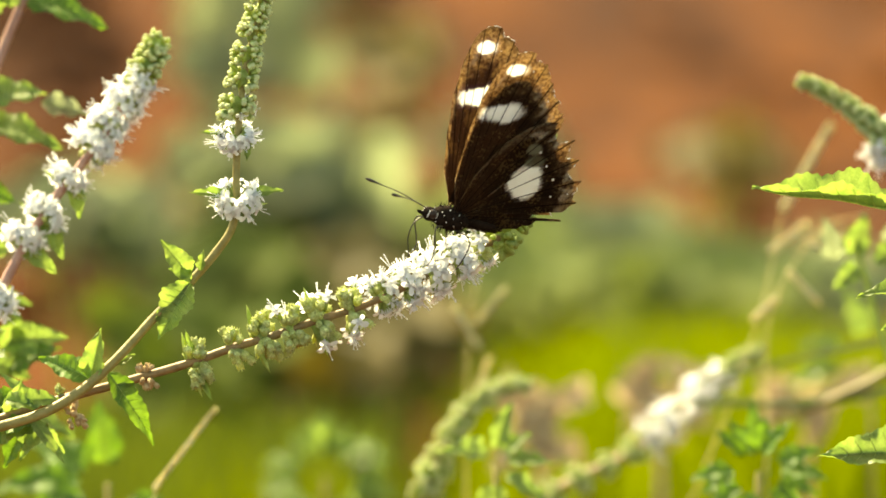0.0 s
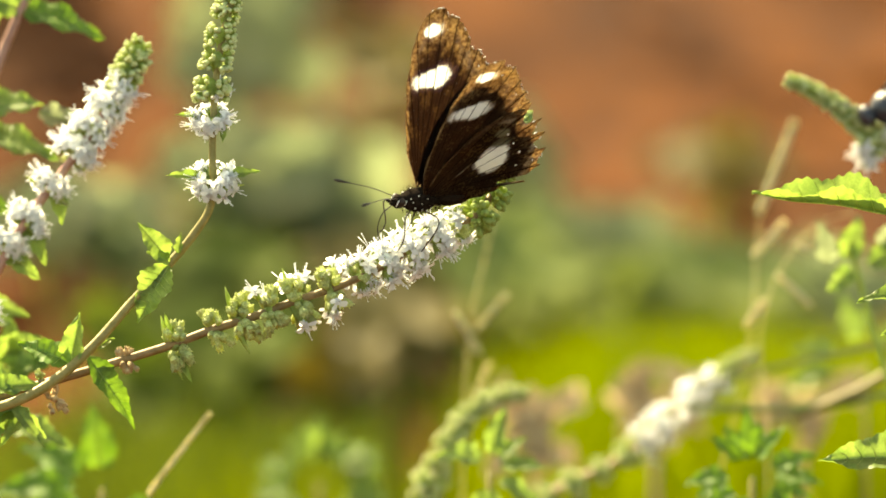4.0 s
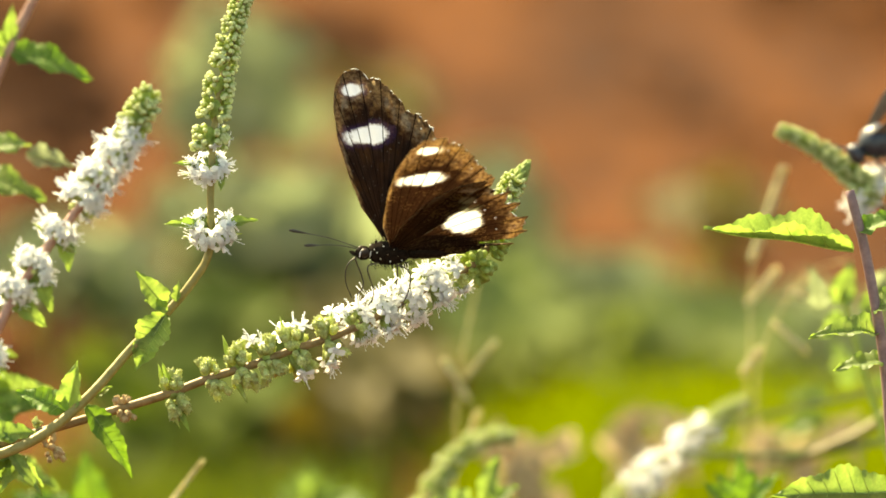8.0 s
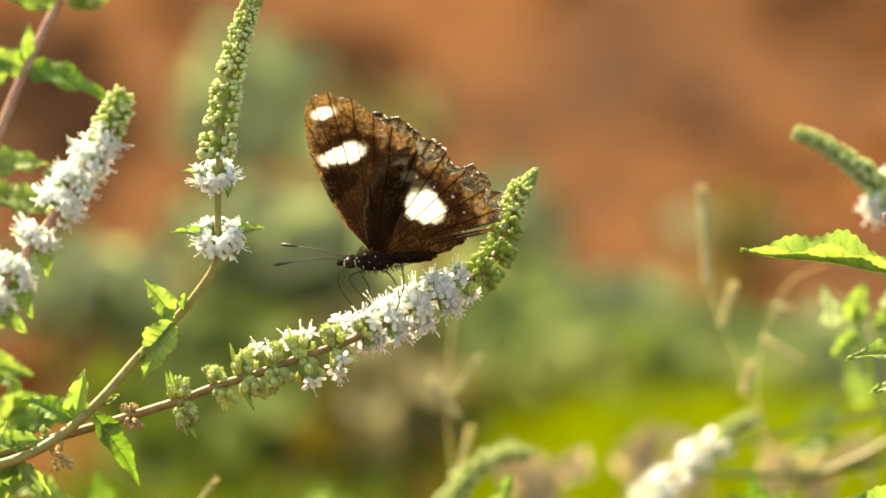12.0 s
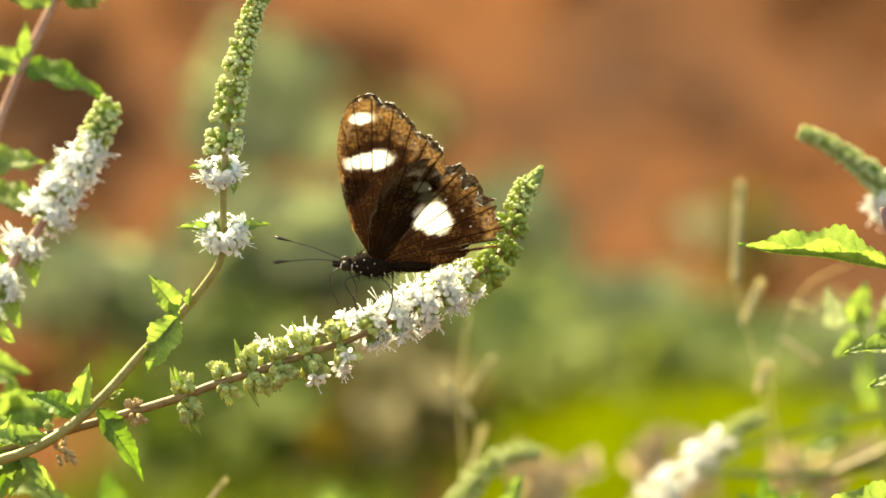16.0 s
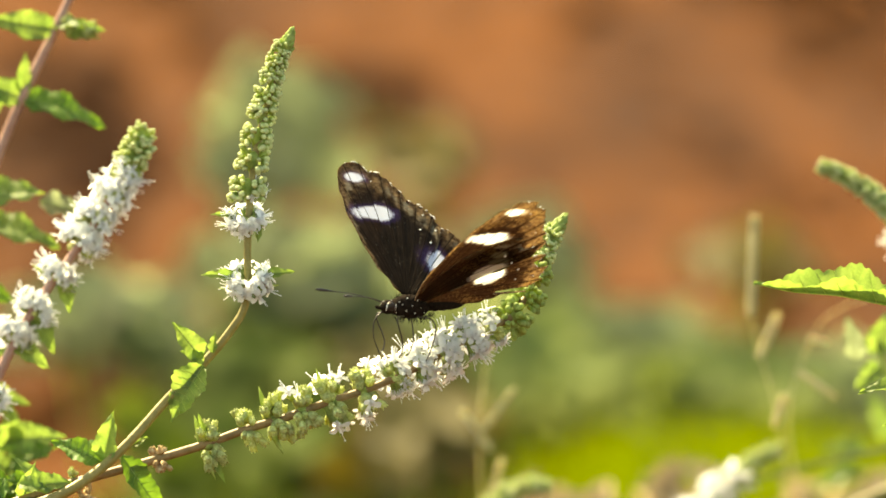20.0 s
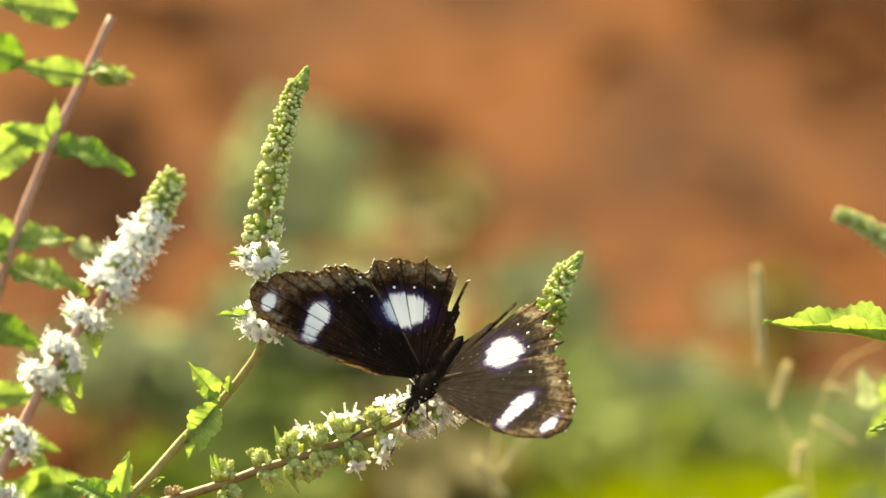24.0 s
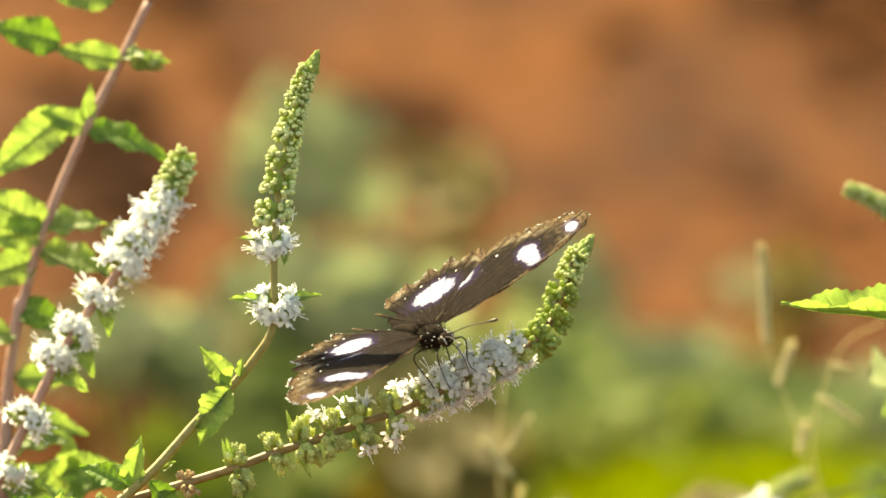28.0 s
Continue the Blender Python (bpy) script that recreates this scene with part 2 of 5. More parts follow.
def glide(points, steps=8):
    """A smooth line through the points, its bends fitted to their spacing."""
    p = [Vector(q) for q in points]
    p = [2 * p[0] - p[1], *p, 2 * p[-1] - p[-2]]
    line = []
    for a, b, c, d in zip(p, p[1:], p[2:], p[3:]):
        before, here, after = (b - a).length, (c - b).length, (d - c).length
        leave = ((b - a) * (here / before) + (c - b) * (before / here)) * (here / (before + here))
        arrive = ((c - b) * (after / here) + (d - c) * (here / after)) * (here / (here + after))
        for i in range(steps):
            s = i / steps
            line.append(b * (2 * s ** 3 - 3 * s * s + 1) + leave * (s ** 3 - 2 * s * s + s) + c * (3 * s * s - 2 * s ** 3) + arrive * (s ** 3 - s * s))
    return line + [p[-2]]


def frame_of(axis):
    axis = axis.normalized()
    side = axis.cross(Vector((0.13, -0.95, 0.3)))
    side.normalize()
    return axis, side, axis.cross(side)


def tube(bm, line, start, end=None, sides=8, knobs=0.0):
    """A tapering rod along the line, closed at both ends."""
    end = start if end is None else end
    rings, last = [], None
    for i, p in enumerate(line):
        axis = line[min(i + 1, len(line) - 1)] - line[max(i - 1, 0)]
        axis.normalize()
        if last is None:
            _, side, _ = frame_of(axis)
        else:
            side = last - axis * last.dot(axis)
            side.normalize()
        last, up = side, axis.cross(side)
        r = start + (end - start) * i / (len(line) - 1)
        r *= 1 + knobs * (random.random() - 0.5)
        rings.append([bm.verts.new(p + side * (r * math.cos(a)) + up * (r * math.sin(a))) for a in (math.tau * k / sides for k in range(sides))])
    for a, b in zip(rings, rings[1:]):
        for k in range(sides):
            bm.faces.new((a[k], a[(k + 1) % sides], b[(k + 1) % sides], b[k]))
    bm.faces.new(rings[0][::-1])
    bm.faces.new(rings[-1])


def drop(bm, base, axis, length, width, rings=((0.0, 0.3), (0.3, 0.85), (0.65, 1.0), (0.9, 0.6), (1.0, 0.15)), sides=6, flat=1.0):
    """A small plump body along an axis: a bud, calyx, head or abdomen."""
    axis, side, up = frame_of(axis)
    made = []
    for s, r in rings:
        c = base + axis * (length * s)
        made.append([bm.verts.new(c + side * (width * r * math.cos(a)) + up * (width * r * flat * math.sin(a))) for a in (math.tau * k / sides for k in range(sides))])
    for a, b in zip(made, made[1:]):
        for k in range(sides):
            bm.faces.new((a[k], a[(k + 1) % sides], b[(k + 1) % sides], b[k]))
    bm.faces.new(made[0][::-1])
    bm.faces.new(made[-1])


def leaf_mesh(length, width, fold=0.35, bend=0.3, teeth=9, curl=0.12, seed=1, rows=27):
    """A toothed, puckered mint leaf along +X, its upper side towards +Z, with a thin body."""
    rnd = random.Random(seed)
    bm = bmesh.new()
    grid = []
    for i in range(rows):
        s = i / (rows - 1)
        half = width / 2 * (math.sin(math.pi * s ** 0.68) ** 0.95 if 0 < s < 1 else 0.0) + width * 0.012
        tooth = abs(((s * teeth) % 1.0) - 0.5) * 2
        x = length * s
        sag = -bend * length * s * s + math.sin(s * 9 + seed) * 0.012 * length
        line = []
        for j in range(-4, 5):
            q = j / 4
            reach = half * (1 + ((0.12 if length > 0.02 else 0.15) * (tooth - 0.5) * (0.6 + 0.8 * abs(math.sin(s * 23 + seed))) if abs(j) == 4 else 0))
            pucker = 0.02 * width * math.sin(s * teeth * 3.1416 * 2 - abs(q) * 3.2) * abs(q) + curl * width * q ** 4 * math.sin(s * 17 + q * 2 + seed)
            line.append(bm.verts.new((x - abs(q) * 0.12 * half, q * reach * (1 - 0.25 * fold), abs(q) * reach * fold + sag + pucker + rnd.uniform(-1, 1) * 0.006 * width)))
        grid.append(line)
    for a, b in zip(grid, grid[1:]):
        for j in range(8):
            bm.faces.new((a[j], b[j], b[j + 1], a[j + 1]))
    return bm


def vein_mesh(length, width, fold, bend, seed):
    bm = bmesh.new()
    if length > 0.011:
        for k in range(1, 7):
            for sign in (-1, 1):
                side = []
                for q in (0.0, 0.3, 0.6, 0.88):
                    s = 0.06 + 0.115 * k + 0.10 * q
                    half = width / 2 * math.sin(math.pi * min(s, 0.99) ** 0.68) ** 0.95
                    side.append(Vector((length * s - q * 0.12 * half, sign * q * half * (1 - 0.25 * fold), q * half * fold - bend * length * s * s + math.sin(s * 9 + seed) * 0.012 * length)))
                tube(bm, side, width * 0.012, width * 0.006, 4)
    line = [Vector((length * s, 0, -bend * length * s * s + math.sin(s * 9 + seed) * 0.012 * length - 0.00008)) for s in (k / 10 for k in range(11))]
    tube(bm, line, width * 0.028, width * 0.008, 5)
    return bm


def leaf(parent, at, toward, face, length, width, material=None, seed=1, fold=0.35, bend=0.3, name="leaf", label=""):
    """A leaf part from its stalk at a place, towards a direction, its upper side to face; at and directions in the thing's space."""
    x = Vector(toward).normalized()
    z = Vector(face) - x * Vector(face).dot(x)
    z.normalize()
    y = z.cross(x)
    m = Matrix((x, y, z)).transposed().to_4x4()
    m.translation = at
    teeth = 5 + int(length * 330)
    bm = leaf_mesh(length, width, fold, bend, teeth, 0.10, seed, max(27, teeth * 4))
    bm.transform(m)
    ob = part(name, bm, material or LEAF, parent, label)
    bm = vein_mesh(length, width, fold, bend, seed)
    bm.transform(m)
    part("midrib", bm, CALYX, ob)
    return ob


def petal_lobe(bm, root, out, n, length, wide, lift, curl):
    """A rounded, slightly cupped petal lobe."""
    across = n.cross(out).normalized()
    rows = []
    for s, half in ((0.0, 0.42), (0.35, 0.9), (0.7, 1.0), (1.0, 0.5)):
        c = root + (out * s + n * (lift * s - curl * s * s)) * length
        rows.append([bm.verts.new(c + across * (half * wide * q) + n * (abs(q) * wide * 0.25)) for q in (-1, 0, 1)])
    for p, q in zip(rows, rows[1:]):
        for k in (0, 1):
            face = bm.faces.new((p[k], p[k + 1], q[k + 1], q[k]))
            face.material_index = 1


FLORET = 0.0034


def floret_mesh(seed, open_up, dry=False):
    """One mint flower along +Z, real size: a ribbed calyx, and, when open, four white lobes and long stamens."""
    rnd = random.Random(seed)
    bm, n, size = bmesh.new(), Vector((0, 0, 1)), FLORET
    drop(bm, Vector((0, 0, 0)), n, size * 0.62, size * (0.15 if open_up else 0.24), ((0, 0.4), (0.3, 0.85), (0.8, 1.1), (1.0, 0.8)), 7)
    for k in range(5):
        a = math.tau * k / 5
        out = Vector((math.cos(a), math.sin(a), 0))
        drop(bm, out * size * 0.13 + n * size * 0.56, n + out * 0.6, size * (0.26 if open_up else 0.2), size * (0.06 if open_up else 0.09), ((0, 0.8), (0.5, 0.7), (1, 0.1)), 4)
    if open_up:
        first = len(bm.faces)
        drop(bm, n * size * 0.5, n, size * 0.4, size * 0.19, ((0, 0.7), (0.6, 1.0), (1.0, 1.3)), 7)
        bm.faces.ensure_lookup_table()
        for face in bm.faces[first:]:
            face.material_index = 1
        for k in range(4):
            a = math.tau * (k + rnd.uniform(-0.16, 0.16)) / 4
            out = Vector((math.cos(a), math.sin(a), 0))
            petal_lobe(bm, n * size * 0.84 + out * size * 0.1, out, n, size * rnd.uniform(0.44, 0.64), size * rnd.uniform(0.16, 0.24), rnd.uniform(0.3, 0.9), rnd.uniform(0.2, 0.8))
        first = len(bm.faces)
        for _ in range(rnd.choice((2, 3, 4))):
            d = (n + Vector((rnd.uniform(-0.4, 0.4), rnd.uniform(-0.4, 0.4), 0))).normalized()
            foot, tip = n * size * 0.8, n * size * 0.8 + d * size * rnd.uniform(0.45, 1.05)
            tube(bm, [foot, foot.lerp(tip, 0.5) + Vector((0, 0, size * 0.02)), tip], size * 0.03, size * 0.024, 3)
            drop(bm, tip, d, size * 0.1, size * 0.05, ((0, 0.5), (0.5, 1.0), (1.0, 0.4)), 4)
        bm.faces.ensure_lookup_table()
        for face in bm.faces[first:]:
            face.material_index = 1
    data = bpy.data.meshes.new("floret")
    bm.to_mesh(data)
    bm.free()
    for face in data.polygons:
        face.use_smooth = True
    data.materials.append(DRY if dry else CALYX if open_up else SPENT)
    data.materials.append(PETAL)
    return data


def bud_mesh(seed, material):
    rnd = random.Random(seed)
    bm = bmesh.new()
    drop(bm, Vector((0, 0, -0.0004)), Vector((rnd.uniform(-0.1, 0.1), 0, 1)), 0.0017, 0.00054, ((0, 0.5), (0.25, 0.85), (0.6, 1.0), (0.82, 0.85), (0.93, 0.5), (1.0, 0.12)), 8)
    data = bpy.data.meshes.new("bud")
    bm.to_mesh(data)
    bm.free()
    for face in data.polygons:
        face.use_smooth = True
        face.material_index = 1 if face.center.z < 0.00045 else 0
    data.materials.append(material)
    data.materials.append(CALYX)
    return data


OPEN_FLOWERS = [floret_mesh(900 + i, True) for i in range(8)]
CLOSED_FLOWERS = [floret_mesh(920 + i, False) for i in range(4)]
DRY_FLOWERS = [floret_mesh(940 + i, False, True) for i in range(3)]
BUDS = {"pale": [bud_mesh(950 + i, BUD) for i in range(4)], "green": [bud_mesh(960 + i, CALYX) for i in range(4)]}


def piece(name, data, parent, at, axis, turn, size):
    """A small repeated piece on shared mesh data, its +Z along the axis."""
    ob = new(name, data)
    ob.parent = parent
    n, side, up = frame_of(axis)
    m = Matrix((side, up, n)).transposed().to_4x4() @ Matrix.Rotation(turn, 4, "Z") @ Matrix.Diagonal((size, size, size, 1))
    m.translation = at
    ob.matrix_basis = m
    return ob


def whorl(parent, centre, axis, radius, flowers=24, open_share=0.9, seed=1, label="", dry=False, bracts=True, droop=0.0, tall=1.0, bare_front=False):
    """A ring of mint flowers round the stem, each flower a piece of it."""
    rnd = random.Random(seed)
    full = open_share > 0.5
    flowers = int(flowers * (1.1 if full else 1.0)) if dry or full else flowers + 20
    n, side, up = frame_of(Vector(axis))
    centre = Vector(centre)
    core = bmesh.new()
    drop(core, centre - n * radius * 0.2, n, radius * 0.4, radius * 0.16, ((0, 0.5), (0.3, 1.0), (0.7, 1.0), (1.0, 0.5)), 9)
    if bracts:
        for sign in (-1, 1):
            out = (side * sign + n * 0.1).normalized()
            drop(core, centre - n * radius * 0.3, out, radius * 1.25, radius * 0.13, ((0, 0.6), (0.3, 1), (0.7, 0.7), (1, 0.05)), 5, 0.3)
    ob = part("flower_whorl", core, DRY if dry else CALYX, parent, label)
    for k in range(flowers):
        if full:
            # a whole ring that opens towards the tip
            a, h = k * 2.39996, rnd.uniform(-0.5, 0.5) * tall
            out = side * math.cos(a) + up * math.sin(a) + n * (h * 0.8 + 0.16 - droop)
            foot = n * radius * h * 0.4
            reach, size = rnd.uniform(0.14, 0.36), rnd.uniform(0.48, 0.68)
        else:
            # two opposite bunches, with the stem bare between them
            a, h = (0 if k % 2 else math.pi) + 1.2 * (2 * (k * 0.618034 % 1) - 1), rnd.uniform(-0.5, 0.5) * tall
            out = side * math.cos(a) + up * math.sin(a) + n * (h * 0.75 + 0.08 - droop)
            foot = n * radius * h * 0.25
            reach, size = rnd.uniform(0.05, 0.60), rnd.uniform(0.50, 0.70)
        out.normalize()
        data = rnd.choice(DRY_FLOWERS if dry else OPEN_FLOWERS if rnd.random() < open_share else CLOSED_FLOWERS)
        if bare_front and -out.y > 0.93:
            data, size = rnd.choice(CLOSED_FLOWERS), size * 0.75
        piece("floret", data, ob, centre + foot + out * radius * reach, out, rnd.uniform(0, 6.28), radius / FLORET * size)
    return ob


def bud_ring(parent, centre, axis, radius, count=30, seed=1, material=None, spread=3.14):
    """A ring of round buds on short stalks, each a piece of it; with a small spread they sit in two bunches and the stem shows between."""
    rnd = random.Random(seed)
    n, side, up = frame_of(Vector(axis))
    centre = Vector(centre)
    core = bmesh.new()
    drop(core, centre - n * radius * 0.55, n, radius * 1.1, radius * (0.5 if spread > 2 else 0.3), sides=8)
    ob = part("bud_ring", core, CALYX, parent)
    for k in range(count):
        a = (0 if k % 2 else math.pi) + spread / 2 * (2 * (k * 0.618034 % 1) - 1) * (1 if spread > 2 else 1.7)
        h = rnd.uniform(-0.48, 0.48)
        out = side * math.cos(a) + up * math.sin(a) + n * (h * 1.1 + 0.12)
        out.normalize()
        piece("bud", rnd.choice(BUDS["green" if material is CALYX else "pale"]), ob, centre + out * radius * rnd.uniform(0.5, 0.62) + n * radius * h * 0.35, out, rnd.uniform(0, 6.28), radius / 0.0040 * rnd.uniform(0.86, 1.16))
    return ob


def spike_tip(parent, a, b, width, seed=1):
    """The pointed end of a spike: bracts pressed one over another."""
    rnd = random.Random(seed)
    a, b = Vector(a), Vector(b)
    n, side, up = frame_of(b - a)
    size = (b - a).length
    bm = bmesh.new()
    drop(bm, a, n, size * 0.95, width * 0.62, ((0, 0.9), (0.35, 1.0), (0.75, 0.6), (1.0, 0.1)), 8)
    for k in range(26):
        s = k / 26
        turn = k * 2.4
        out = side * math.cos(turn) + up * math.sin(turn)
        at = a + n * size * s * 0.72 + out * width * 0.45 * (1 - s * 0.8)
        drop(bm, at, n + out * (0.55 - 0.45 * s), size * 0.34 * (1 - 0.35 * s), width * 0.27, ((0, 0.5), (0.35, 1.0), (0.75, 0.7), (1.0, 0.05)), 6, 0.7)
    return part("spike_tip", bm, CALYX, parent)


def rooted(name, label, category, u, v, w, group=""):
    """An empty on the soil under a place of the plan, to carry a plant; parts are given in its space."""
    top = plan(u, v, w)
    ob = new(name)
    ob.location = (top.x, top.y, soil_height(top.x, top.y))
    return tagged(ob, label, category, group)


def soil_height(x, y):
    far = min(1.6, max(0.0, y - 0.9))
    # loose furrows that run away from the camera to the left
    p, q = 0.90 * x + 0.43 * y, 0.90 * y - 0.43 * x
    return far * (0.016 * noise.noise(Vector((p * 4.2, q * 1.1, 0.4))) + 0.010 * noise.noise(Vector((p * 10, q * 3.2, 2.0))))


def local(thing, places, w=None):
    """Plan places as points in the thing's own space."""
    return [plan(*(p if w is None else (*p, w))) - thing.location for p in places]


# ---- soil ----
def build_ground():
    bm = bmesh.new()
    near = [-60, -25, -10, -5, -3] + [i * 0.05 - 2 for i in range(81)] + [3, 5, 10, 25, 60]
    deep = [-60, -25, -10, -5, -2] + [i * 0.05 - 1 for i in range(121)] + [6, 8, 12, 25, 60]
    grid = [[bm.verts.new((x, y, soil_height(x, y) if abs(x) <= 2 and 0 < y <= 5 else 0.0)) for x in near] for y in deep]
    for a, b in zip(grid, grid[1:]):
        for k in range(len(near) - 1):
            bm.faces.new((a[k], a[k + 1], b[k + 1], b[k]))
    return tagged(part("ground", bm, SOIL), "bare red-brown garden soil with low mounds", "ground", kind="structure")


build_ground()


def clods():
    """Lumps of soil strewn over the ground behind the plants."""
    rnd = random.Random(5)
    bm = bmesh.new()
    for _ in range(420):
        x, y = rnd.uniform(-0.7, 0.7), rnd.uniform(1.6, 4.2)
        r = rnd.uniform(0.008, 0.035)
        at = Vector((x, y, soil_height(x, y) - r * 0.35))
        m = Matrix.Translation(at) @ Euler([rnd.uniform(0, 6) for _ in range(3)]).to_matrix().to_4x4() @ Matrix.Diagonal((r, r * rnd.uniform(0.6, 1), r * rnd.uniform(0.5, 0.9), 1))
        made = bmesh.ops.create_icosphere(bm, subdivisions=1, radius=1, matrix=m)
        for v in made["verts"]:
            v.co += (v.co - at) * rnd.uniform(-0.25, 0.25)
    return tagged(part("soil_clods", bm, SOIL), "crumbly red-brown clods lying on the soil", "soil", kind="stuff")


clods()


# ---- low growth far behind the shoot ----
def broad_herb(u, v, w, wide, high, count, material, size, seed, label):
    """A low herb whose broad soft leaves fill an uneven oval, on stalks from the soil."""
    rnd = random.Random(seed)
    thing = rooted("broad_leaved_herb", label, "plant", u, v, w, "low herbs on the soil")
    foliage = bmesh.new()
    for k in range(count * 3):
        a, r = rnd.uniform(0, math.tau), math.sqrt(rnd.random())
        at = plan(u + wide / 2 * r * math.cos(a), v + high / 2 * r * math.sin(a), w + rnd.uniform(-0.06, 0.06)) - thing.location
        toward = Vector((rnd.uniform(-1, 1), rnd.uniform(-1, 0.4), rnd.uniform(-0.3, 0.6))).normalized()
        face = Vector((rnd.uniform(-0.4, 0.4), -0.7, 0.8))
        x = toward
        z = (face - x * face.dot(x)).normalized()
        m = Matrix((x, z.cross(x), z)).transposed().to_4x4()
        l = size * rnd.uniform(0.45, 0.75)
        m.translation = at - x * l / 2
        piece = leaf_mesh(l, l * 0.62, 0.2, 0.25, 7, 0.06, seed + k, 11)
        piece.transform(m)
        data = bpy.data.meshes.new("leaf")
        piece.to_mesh(data)
        foliage.from_mesh(data)
        piece.free()
        bpy.data.meshes.remove(data)
        if k % 8 == 0:
            foot = Vector((rnd.uniform(-0.02, 0.02), rnd.uniform(-0.02, 0.02), -0.01))
            stalk = bmesh.new()
            tube(stalk, glide([foot, foot.lerp(m.translation, 0.5) + Vector((0, 0, 0.02)), m.translation.copy()], 4), 0.0018, 0.0009, 5)
            part("stalk", stalk, CALYX, thing)
    tagged(part("foliage", foliage, material, thing), kind="stuff")
    return thing


def grass_sward(name, label, u0, u1, v0, v1, w0, w1, count, material, seed):
    """Fine grass whose blades stand on the soil and reach up to a line of the plan."""
    rnd = random.Random(seed)
    bm = bmesh.new()
    for _ in range(count):
        w = w0 + (w1 - w0) * rnd.betavariate(1.6, 1.6)
        u = rnd.uniform(u0, u1)
        if rnd.random() < 0.3:
            # stragglers thin out round the patch
            w, u = w + rnd.gauss(0, 0.25), (u1 if u1 > 0 else u0) + rnd.gauss(0, 350)
        lift = 0.85 + 0.3 * noise.noise(Vector((u * 0.006, seed, w)))
        tip = plan(u, v0 + (v1 - v0) * math.sqrt(rnd.random()) * lift * min(1, 0.35 + (u - u0) / 260), w)
        foot = Vector((tip.x + rnd.uniform(-0.04, 0.04), tip.y + rnd.uniform(-0.03, 0.03), 0))
        foot.z = soil_height(foot.x, foot.y) - 0.005
        if tip.z < foot.z + 0.03:
            continue
        lean = Vector((rnd.uniform(-0.03, 0.03), rnd.uniform(-0.02, 0.02), 0))
        wide = rnd.uniform(0.0018, 0.0042)
        turn = rnd.uniform(0, math.tau)
        across = Vector((math.cos(turn), math.sin(turn), 0)) * wide
        mid = foot.lerp(tip, 0.6) - lean
        v = [bm.verts.new(q) for q in (foot - across, foot + across, mid + across * 0.9, tip + lean, mid - across * 0.9, mid + Vector((0, wide * 0.5, 0)))]
        bm.faces.new((v[0], v[1], v[2], v[5]))
        bm.faces.new((v[0], v[5], v[4]))
        bm.faces.new((v[5], v[2], v[3]))
        bm.faces.new((v[5], v[3], v[4]))
    return tagged(part(name, bm, material), label, "grass", kind="stuff")


def shade_patch(u, v, wide, high, count, seed, slant=-0.45):
    """Dark leaf shapes added as shaded gaps, lying on the soil in a loose patch, where the sight line meets the ground.
    """
    rnd = random.Random(seed)
    w = (0.55 + 0.0001134 * v) / (0.2079 - 0.0000709 * v)
    step = UNIT * (1 + w / REACH)
    mid = plan(u, v, w)
    bm = bmesh.new()
    for k in range(count):
        a, r = rnd.uniform(0, math.tau), rnd.random() ** 0.6
        x, y = mid.x + wide / 2 * step * r * math.cos(a), mid.y + high / 2 * step * 4.6 * r * math.sin(a) + wide / 2 * step * r * math.cos(a) * slant * 4.6
        l = rnd.uniform(0.02, 0.045)
        turn = rnd.uniform(0, math.tau)
        piece_bm = leaf_mesh(l, l * 0.5, 0.2, 0.1, 6, 0.1, seed + k, 7)
        piece_bm.transform(Matrix.Translation((x, y, soil_height(x, y) + rnd.uniform(0.003, 0.012))) @ Euler((rnd.uniform(-0.4, 0.4), rnd.uniform(-0.4, 0.4), turn)).to_matrix().to_4x4())
        data = bpy.data.meshes.new("leaf")
        piece_bm.to_mesh(data)
        bm.from_mesh(data)
        piece_bm.free()
        bpy.data.meshes.remove(data)
    return tagged(part("leaf_litter", bm, SHADE_LEAF), "dark brown leaf shapes added on the soil as its shaded gaps", "leaf litter", kind="stuff")


